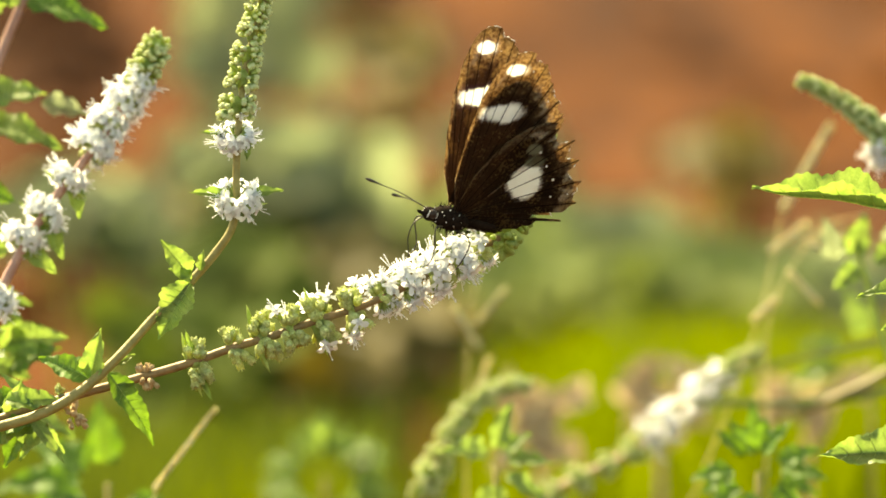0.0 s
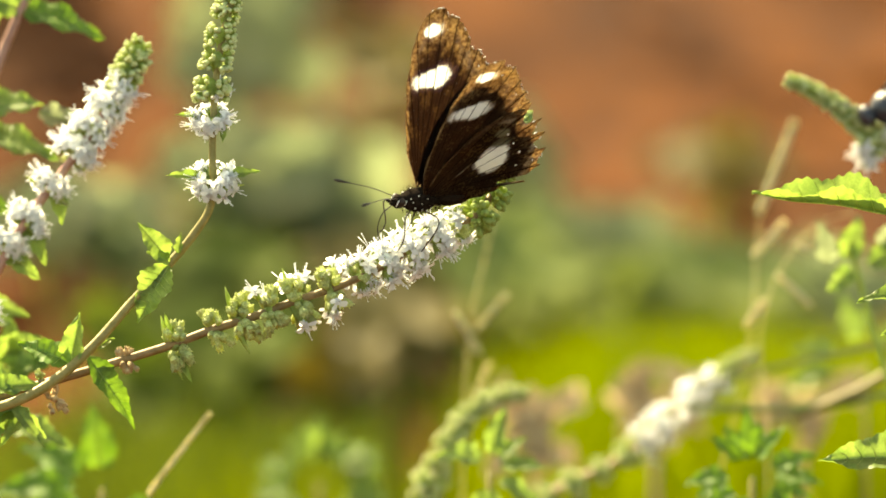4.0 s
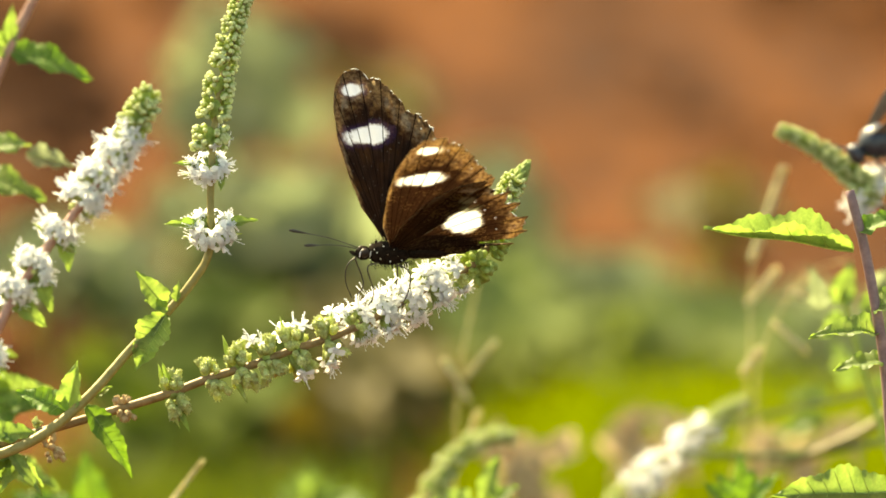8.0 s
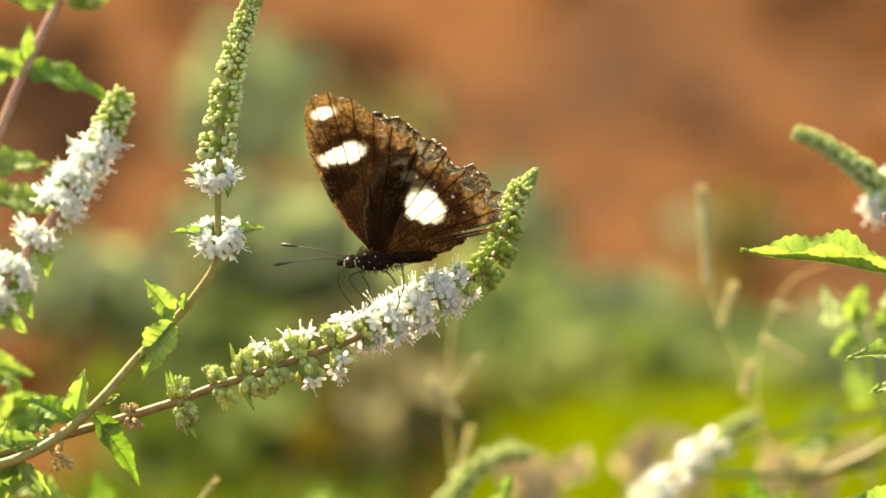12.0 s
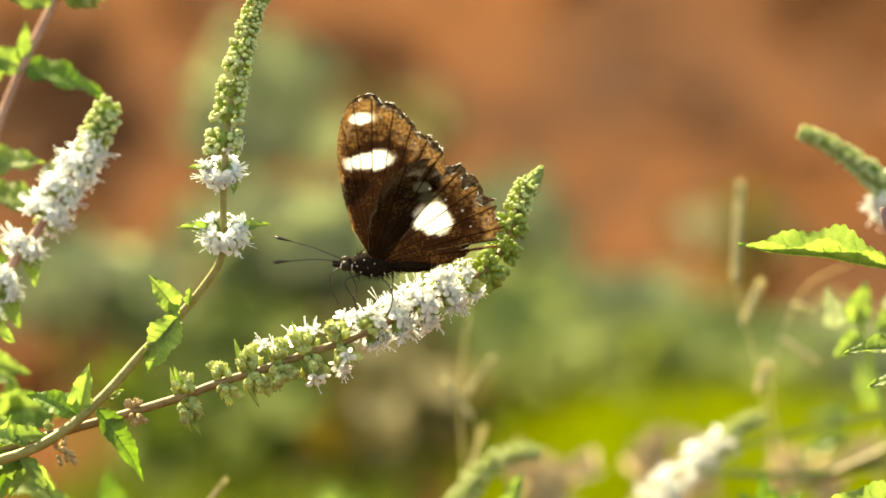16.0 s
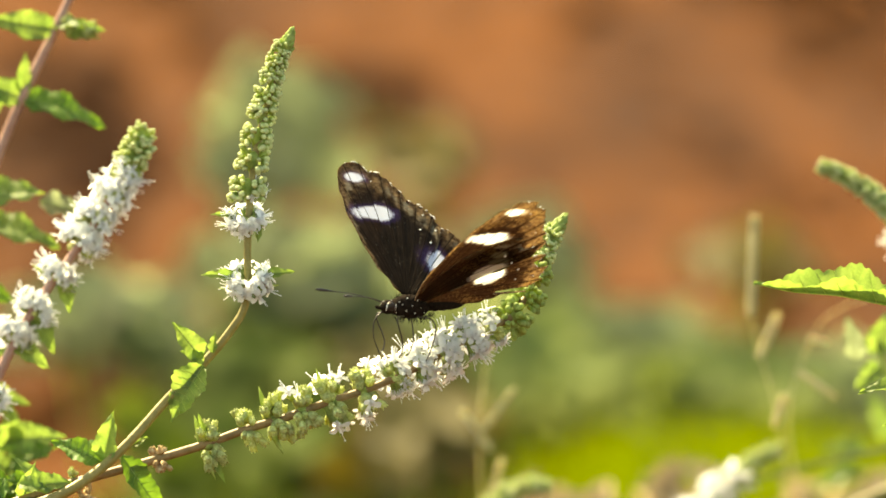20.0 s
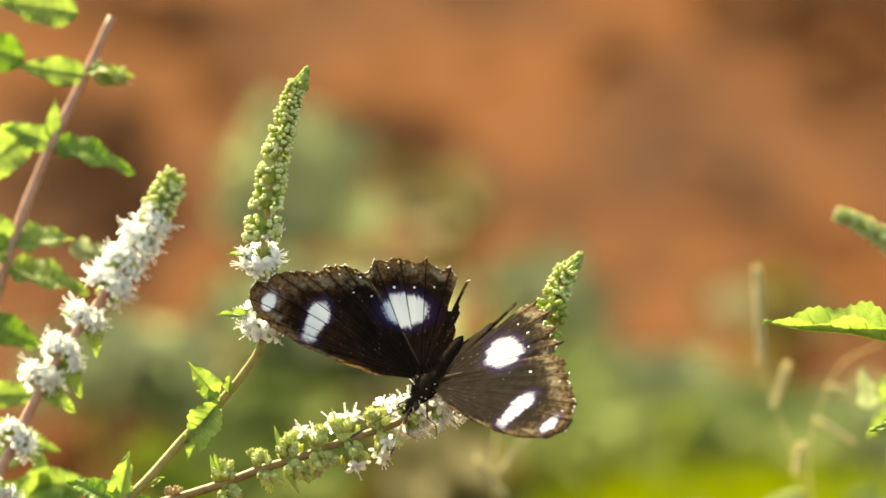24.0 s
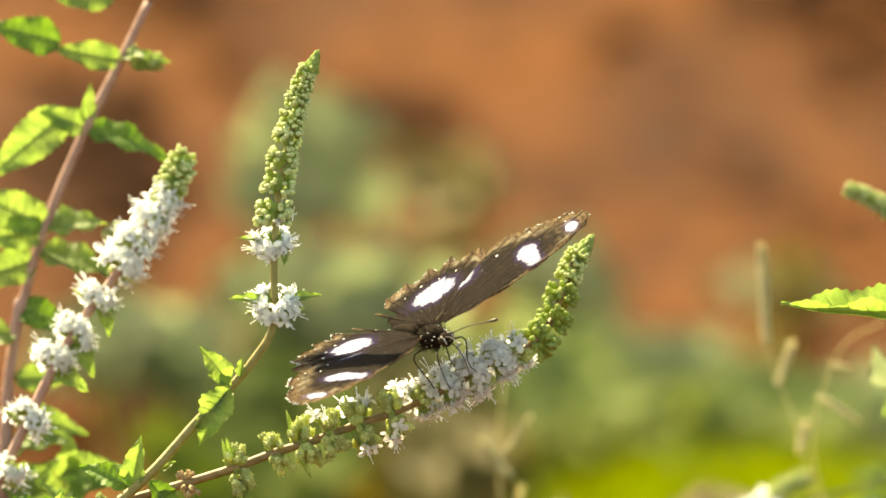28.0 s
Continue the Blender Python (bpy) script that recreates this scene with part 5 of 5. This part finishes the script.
def motions():
    sway(main_mint, -369, -199, 0.0, (
        (0, 9, -38, 0.13), (0.5, 14, -43, -0.33), (1, 14, -31, 0.34), (1.5, 23, -42, -0.29), (2, 32, -65, -0.34), (2.5, 11, -39, 0.11),
        (3, -14, 0, 0.7), (3.5, -19, 0, 0.95), (5.5, -16, 9, 1.57), (6, -11, 1, 1.04), (6.5, -8, 0, 1.22), (7, -12, 3, 1.06), (7.5, -12, 11, 1.57),
        (8, -10, 0, 0.98), (8.5, -8, 0, 1.27), (9, -11, 1, 1.03), (9.5, -17, 12, 1.4), (10, -18, 16, 1.7), (10.5, -14, 9, 0.91), (11, -16, 11, 1.26),
        (11.5, -17, 18, 1.25), (12, -21, 19, 1.08), (12.5, -23, 22, 0.67), (14.5, -10, 0, 0.54), (15, -12, 7, 0.73), (15.5, -29, 27, 1.14),
        (16, -30, 26, 0.7), (16.5, -19, 10, 0.21), (17, -8, -6, -0.02), (17.5, 1, -14, -0.78), (18, 7, -16, -0.51), (18.5, 3, -12, 0.14),
        (19, -2, -9, -0.32), (19.5, -7, 0, 0.45), (20, -12, 0, 0.69), (20.5, -14, -1, 0.43), (21, -21, 11, 0.93), (21.5, -27, 21, 1.42),
        (23.5, -27, 20, 1.49), (24, -19, 12, 0.96), (24.5, -19, 5, 0.4), (25, -25, 9, 0.93), (25.5, -24, 18, 1.09), (26, -23, 18, 1.07),
        (26.5, -22, 13, 0.98), (27, -23, 13, 0.85), (27.5, -21, 12, 1.2), (28, -15, 5, 1.16),))
    sway(white_spike, -634, 91, 0.055, (
        (0, 61, -14, -1.76), (0.5, 46, -6, -1.18), (1, 58, -41, -1.49), (1.5, 74, -52, -2.97), (2, 78, -28, -2.64), (2.5, 86, -30, -2.25),
        (3, 77, -29, -2.06), (3.5, 36, -21, -1.26), (5.5, 58, 4, -1.84), (6, 57, -5, -1.59), (6.5, 49, 2, -1.18), (7, 67, -8, -1.19),
        (7.5, 73, -15, -1.84), (8, 66, -16, -1.98), (8.5, 67, -17, -2.01), (9, 64, -12, -1.58), (9.5, 58, -10, -1.59), (10, 39, -7, -0.85),
        (10.5, 42, -4, -1.1), (11, 44, -11, -1.51), (11.5, 30, -1, -1.1), (12, 0, 9, -0.19), (12.5, 0, 3, -0.35), (14.5, 54, -13, -1.76),
        (15, 51, -16, -1.58), (15.5, -3, -11, -0.77), (16, -40, -8, 0), (16.5, -37, -14, -0.17), (17, -8, -3, -0.28), (17.5, 35, -14, -1.11),
        (18, 51, -26, -2), (18.5, 10, -3, -0.61), (19, -12, 5, 0.06), (19.5, -16, -1, 0.15), (20, -4, 4, -0.11), (20.5, 8, 8, -0.59),
        (21, 3, 11, -0.2), (21.5, -3, 4, -0.37), (23.5, 1, 2, -0.51), (24, 11, 6, -0.59), (24.5, 16, 6, -1.01), (25, 6, 3, -1.01),
        (25.5, 1, 7, -0.11), (26, 3, 13, -0.44), (26.5, 17, -6, -1.03), (27, 31, -21, -1.43), (27.5, 27, -6, -1.11), (28, 15, 8, -0.22),))
    sway(leafy_stem, -760, 250, 0.10, (
        (0, 39, -15, 0), (1, 37, -15, 0), (2, 28, -8, 0), (3, 46, -25, 0), (3.5, 46, -28, 0), (5.5, 33, -11, 0), (6, 61, -21, 0), (6.5, 92, -23, -1),
        (7, 107, -29, -1), (7.5, 98, -21, -1), (8, 35, -14, 0), (8.5, 5, -12, 0), (9, 16, -13, 0), (9.5, 79, -25, -1), (10, 123, -29, -3),
        (10.5, 141, -26, -3), (11, 139, -30, -3), (11.5, 92, -25, -2), (12, 41, -14, 0), (12.5, 5, -6, 0), (14.5, 2, -8, 0), (15, 10, -13, 0),
        (16, 18, -11, 0), (17, -6, -5, 0), (18, -16, -4, 0), (19, -10, -6, 0), (20, -8, -8, 0), (21, -8, -6, 0), (21.5, -9, -14, 0),
        (23.5, 0, -7, 0), (24, 9, -8, 0), (25, -2, -5, 0), (26, -11, -6, 0), (27, 9, -8, 0), (27.5, 30, -13, -1), (28, 52, -15, -1),))
    sway(leaf_stem, 656, 6, 0.012, (
        (0, 44, -22, 0), (0.5, 49, -20, 0), (1, 43, -19, 0), (1.5, 47, -19, 0), (2, 40, -18, 0), (2.5, 54, -21, 0), (3, 54, -20, 0),
        (3.5, 56, -23, 0), (5.5, 40, -17, 0), (6, 36, -18, 0), (6.5, 36, -26, 0), (7, 8, -10, 0), (7.5, 3, -6, 0), (8, -18, -2, 0), (8.5, -17, 5, 0),
        (9, 2, -5, 0), (9.5, 7, -12, 0), (10, 8, -6, 0), (10.5, 0, 5, 0), (11, 10, 3, 0), (11.5, -3, -5, 0), (12, 23, -7, 0), (12.5, -3, -3, 0),
        (14.5, -8, -2, 0), (15, -10, -3, 0), (15.5, 9, -1, 0), (16, 1, 2, 0), (16.5, -13, 2, 0), (17, -7, -6, 0), (17.5, 11, -9, 0), (18, 7, -7, 0),
        (18.5, -6, -4, 0), (19, 11, -2, 0), (19.5, 10, -2, 0), (20, 4, -8, 0), (20.5, 5, -5, 0), (21, 1, 4, 0), (21.5, 10, -3, 0), (23.5, 4, 3, 0),
        (24, -13, 7, 0), (24.5, 0, 3, 0), (25, 7, -5, 0), (25.5, -1, -2, 0), (26, 7, 8, 0), (26.5, -5, 7, 0), (27, -5, 4, 0), (27.5, 2, -2, 0),
        (28, 1, 4, 0),))
    sway(nodding_spike, 700, 150, 0.13, (
        (0, 14, -33, 0), (0.5, -8, -36, 0), (1, -1, -28, 0), (2, 0, -26, 0), (3, 3, -27, 0), (3.5, 3, -24, 0), (5.5, 10, -29, 0), (6, 4, -32, 0),
        (6.5, 0, -30, 0), (7, 4, -30, 0), (8, 3, -30, 0), (8.5, 20, -6, 0), (9, 10, -8, 0), (9.5, 20, -8, 0), (10, 25, 0, 0), (10.5, 16, -5, 0),
        (11, 21, -1, 0), (11.5, 11, -3, 0), (12, 8, -1, 0), (12.5, 0, 0, 0), (14.5, -1, -6, 0), (15, 4, -4, 0), (15.5, 4, 0, 0), (16, 0, 0, 0),
        (17, -3, -4, 0), (18, -4, -4, 0), (19, 2, 0, 0), (20, 8, -1, 0), (21, 5, 2, 0), (21.5, 12, -2, 0), (23.5, 1, -4, 0), (24.5, 6, -4, 0),
        (26, 8, 0, 0), (27, 6, 2, 0), (28, 4, 6, 0),))
    sway(budding_shoot, 730, -150, 0.17, (
        (0, 16, -4, 0), (3.5, 16, -2, 0), (5.5, 16, 5, 0), (6.5, 20, 3, 0), (7.5, 14, 3, 0), (8.5, 15, -1, 0), (9.5, 26, 2, 0), (10.5, 16, 1, 0),
        (11, 20, 2, 0), (12, 12, 2, 0), (12.5, 0, 0, 0), (14.5, 6, -2, 0), (16, 0, 0, 0), (17, -5, -6, 0), (18, 0, -5, 0), (19, 5, 3, 0),
        (20, 12, 4, 0), (21.5, 12, 4, 0), (23.5, -2, -1, 0), (25, 6, 0, 0), (26, 8, 0, 0), (28, 8, 1, 0),))
    sway(green_spike, 60, -420, 0.22, (
        (0, 1, -5, 0), (0.5, -14, 4, 0), (1, -4, 1, 0), (2, -8, -2, 0), (3, 3, -7, 0), (3.5, 6, -12, 0), (5.5, 3, -3, 0), (6, -11, 4, 0),
        (6.5, -17, 6, 0), (7, -5, 2, 0), (8, -5, -4, 0), (9, -4, -6, 0), (10, 8, -9, 0), (10.5, -2, -6, 0), (11.5, 4, -4, 0), (12.5, -10, 2, 0),
        (14.5, -12, -1, 0), (15.5, -10, -1, 0), (16, -1, 0, 0), (17, -20, 2, 0), (18, -14, 2, 0), (20, -8, 0, 0), (28, -8, 0, 0),))
    sway(low_spike, 380, -440, 0.28, (
        (0, 16, -8, 0), (1, 11, -7, 0), (2, 10, -4, 0), (3, 17, -8, 0), (5.5, 13, -5, 0), (6.5, 20, -7, 0), (7, 23, -9, 0), (8, 13, -8, 0),
        (9, 9, -5, 0), (10, 26, -4, 0), (11, 20, -3, 0), (12, 6, -2, 0), (12.5, 2, -1, 0), (14.5, 0, -1, 0), (15.5, 2, 0, 0), (16, 0, 0, 0),
        (18, -4, 0, 0), (20, 4, 0, 0), (28, 4, 0, 0),))
    sway(straws[0], 561, -255, 0.26, (
        (0, 14, -4, -26), (0.5, 6, -4, -10), (1, 20, -6, 1), (1.5, 10, -4, -14), (2, 18, -5, -8), (3, 16, -5, -14), (3.5, 10, -4, -18),
        (5.5, 15, -4, -16.2), (6, 26, -7, -25.9), (6.5, 24, -6, -14.4), (7, 20, -5, -12.9), (7.5, 20, -5, -12.1), (8, 17, -5, -15.7),
        (8.5, 19, -5, -22.3), (9, 17, -5, -20.2), (9.5, 6, -2, -11.8), (10, 2, -1, -10.7), (10.5, -2, -1, -2.7), (11, -4, -1, 5.2),
        (11.5, -6, -2, 8.3), (12, -8, -2, 7.1), (12.5, -9, -3, 5.2), (14.5, -5, -2, 3.7), (15, 0, 0, 9.6), (15.5, 0, 0, -13.3), (16, 0, 0, 0),
        (16.5, -6, -2, 7.4), (17, -6, -2, -3.7), (17.5, -7, -2, -0.7), (18, -4, -1, 10.7), (18.5, 0, 0, 3.3), (19, 5, -2, -10), (19.5, 6, -2, 1.1),
        (20, 6, -2, 1.1), (20.5, 5, -2, -8.1), (21, 6, -2, -19.5), (21.5, -4, -1, -30.4), (23.5, 0, 0, 4), (24, 6, -4, 6), (25, 10, -6, 3),
        (25.5, 7, -4, -4), (26, 4, -2, -11.5), (26.5, 0, -2, -3), (27, -8, 2, 9), (27.5, 6, -2, 3), (28, -3, 0, 6),))
    sway(straws[1], 580, -255, 0.25, (
        (0, 14, -4, -11.7), (0.5, 6, -4, -4.5), (1, 20, -6, 0.5), (1.5, 10, -4, -6.3), (2, 18, -5, -3.6), (3, 16, -5, -6.3), (3.5, 10, -4, -8.1),
        (5.5, 15, -4, -7.3), (6, 26, -7, -11.7), (6.5, 24, -6, -6.5), (7, 20, -5, -5.8), (7.5, 20, -5, -5.4), (8, 17, -5, -7.1),
        (8.5, 19, -5, -10.2), (9, 17, -5, -9.1), (9.5, 6, -2, -5.3), (10, 2, -1, -4.8), (10.5, -2, -1, -1.2), (11, -4, -1, 2.3), (11.5, -6, -2, 3.7),
        (12, -8, -2, 3.2), (12.5, -9, -3, 2.3), (14.5, -5, -2, 1.7), (15, 0, 0, 4.3), (15.5, 0, 0, -6), (16, 0, 0, 0), (16.5, -6, -2, 3.3),
        (17, -6, -2, -1.7), (17.5, -7, -2, -0.3), (18, -4, -1, 4.8), (18.5, 0, 0, 1.5), (19, 5, -2, -4.5), (19.5, 6, -2, 0.5), (20, 6, -2, 0.5),
        (20.5, 5, -2, -3.6), (21, 6, -2, -8.8), (21.5, -4, -1, -13.7), (23.5, 0, 0, 1.8), (24, 6, -4, 2.7), (25, 10, -6, 1.4), (25.5, 7, -4, -1.8),
        (26, 4, -2, -5.2), (26.5, 0, -2, -1.4), (27, -8, 2, 4), (27.5, 6, -2, 1.4), (28, -3, 0, 2.7),))
    sway(straws[2], 45, -500, 0.27, (
        (0, 14, 0, -5), (3.5, 18, 0, -6.2), (5.5, 20, -1, -6.9), (6, 19, -3, -6.6), (6.5, 17, 0, -5.9), (7, 14, 0, -5), (7.5, 16, 0, -5.7),
        (8.5, 15, -3, -5.2), (9, 10, -2, -3.7), (9.5, 8, 0, -3), (10, 3, 0, -1), (10.5, -1, 0, 0.4), (11, -3, 0, 1), (12.5, -2, 0, 0.7),
        (14.5, 1, -1, -0.5), (15.5, 2, -2, -0.6), (16, 0, 0, -0), (17, -5, -2, 1.6), (18, 0, -1, -0), (19, 2, 0, -0.7), (20, 4, 1, -1.2),
        (21, 6, 0, -2), (26, -4, 0, 1.2), (28, -4, 0, 1.2),))
    # the butterfly: seconds, u, v, and the turn of its body
    walk(butterfly, [(t, Matrix.Translation(plan(u, v, -0.009)) @ pose(0, 0, 0, rx, ry, rz)) for t, u, v, rx, ry, rz in (
        (0, 25, -81, -9.5, -17.9, -143.6), (0.5, 27, -84, -10.7, -17.8, -140.9), (1, 23, -76, -11.9, -17.7, -138.9),
        (1.5, 35, -89, -14.8, -15.1, -139.9), (2, 47, -114, -17.7, -12.6, -140.9), (2.5, 20, -80, -16.9, -13.2, -142.2),
        (3, -11, -31, -16.3, -14, -143.6), (3.5, -18, -36, -19.3, -10.2, -141.5), (5.5, -27, -42, -29.7, 5.5, -135.9),
        (6, -12, -54, -31.6, -0.2, -135.5), (6.5, -28, -55, -26.8, 0.8, -138.3), (7, -49, -48, -22.1, 2, -141), (7.5, -55, -40, -14.7, -2.2, -150.3),
        (8, -61, -50, -7.2, -4.8, -159.9), (8.5, -56, -51, -9.2, -3.7, -157.2), (9, -56, -51, -11.2, -2.5, -154.5),
        (9.5, -77, -35, -4.4, -2.8, -157.1), (10, -92, -28, 2.4, -2.7, -159.4), (10.5, -94, -40, -15.9, -2.3, -167.9),
        (11, -100, -28, -40.4, -0, -173.4), (11.5, -107, -30, -28.7, 5.9, -176.8), (12, -106, -27, -13.6, 7.7, 170.1),
        (12.5, -107, -35, -6.2, -1.6, 170.5), (14.5, -109, -51, -18.4, -4.2, 180), (15, -115, -42, -19.4, -2.1, 179.8),
        (15.5, -131, -30, -19.6, -1.6, 179.8), (16, -129, -37, -19.8, -1.1, 179.9), (16.5, -115, -53, -19.2, -1.7, 179.7),
        (17, -98, -66, -18.7, -2.3, 179.6), (17.5, -91, -79, -12, -5.2, 179.1), (18, -88, -84, -5.3, -8, 178.4),
        (18.5, -95, -68, 1.3, -8.4, -170), (19, -109, -68, 20.6, -10.6, -157.7), (19.5, -92, -61, 12.1, -12.1, -152.8),
        (20, -89, -54, 2, -6.6, -144.4), (20.5, -72, -79, -21.4, 3.4, -121.2), (21, -86, -71, -22.9, 12.6, -130.3),
        (21.5, -91, -76, -36.2, 26.3, -143.3), (23.5, -94, -97, -19.3, 44.7, -139.7), (24, -94, -112, -18.3, 35.9, -131.6),
        (24.5, -94, -120, -18.7, 34, -126.3), (25, -100, -116, -18.9, 32.2, -120.8), (25.5, -102, -94, 1.3, 29.1, -101.8),
        (26, -100, -81, 16.8, 25.2, -79.1), (26.5, -98, -90, 15.8, 19.7, -73.3), (27, -101, -78, 12.6, 9.8, -66), (27.5, -102, -66, 19.5, 2.4, -61),
        (28, -100, -60, 25.1, -5.5, -57.4),)])
    # its wings: seconds, lift of the left and the right wings, sweep of the fore and the hind wings
    beats = (
        (0, 76, 88, 2, 2), (1, 76, 85, -3, 2), (2, 75, 91, -5, -2), (3, 85, 86, 0, 0), (5.5, 54, 55, 0, -5), (6, 48, 45, 1, -6), (7, 36, 24, -5, -8),
        (8, 53, 48, -1, -1), (9, 34, 27, -1, 3), (10, 39, 38, 0, -1), (10.5, 64, 9, 0, -2), (11, 88, 90, 4, -4), (11.5, 84, 92, 5, -4),
        (12, 83, 22, 1, 0), (12.5, 93, 24, -6, 4), (14.5, 88, 26, -3, 2), (15, 87, 26, -2, 2), (16, 88, 26, -1, 3), (17, 86, 22, -4, 2),
        (18, 87, 22, -6, 2), (18.5, 51, 27, -8, 1), (19, 28, 28, -11, -1), (19.5, 39, 35, -12, 4), (20, 39, 39, -12, 2), (20.5, 48, 52, 5, -6),
        (21, 37, 44, 1, -1), (21.5, 15, 21, 2, 3), (23.5, 10, 7, -5, 4), (24, 18, 20, 1, 3), (25, 52, 57, 5, 1), (25.5, 40, 44, 10, 0),
        (26, 33, 36, 11, -1), (26.5, 46, 45, 12, -2), (27, 58, 54, 8, 4), (28, 9, 12, 11, -4))
    for (side, which), ob in wings.items():
        rows = []
        for t, left, right, fore, hind in beats:
            lift = left if side > 0 else right
            sweep = fore if which == "fore" else hind
            rows.append((t, pose(0, side * 0.0012, 0.001, side * lift) @ pose(0, 0, 0, 0, 0, -side * sweep)))
        walk(ob, rows)
    walk(bee, [(t, Matrix.Translation(plan(u, v, 0.126)) @ pose(0, 0, 0, 0, tilt, 180 + 20)) for t, u, v, tilt in (
        (0, 883, 26, 40), (1.4, 886, 29, 40), (2, 832, 128, 15), (2.8, 823, 129, 10), (3.5, 808, 122, 10), (5.5, 821, 140, 10), (6.5, 820, 135, 15),
        (7.5, 809, 141, 20), (8, 802, 147, 20), (8.4, 864, 326, 20), (9.2, 1300, 500, 0), (12, 2400, -3900, 0), (28, 2400, -3900, 0))])
    walk(wasp, [(t, Matrix.Translation(plan(u, v, 0.05)) @ pose(0, 0, 0, 0, 0, 165)) for t, u, v in (
        (0, 1900, -4190), (20, 1900, -4190), (23, 1193, 96), (24.1, 871, 57), (24.5, 672, 49), (24.7, 751, 87), (25.1, 990, 156), (27, 1900, -4190),
        (28, 1900, -4190))])


motions()
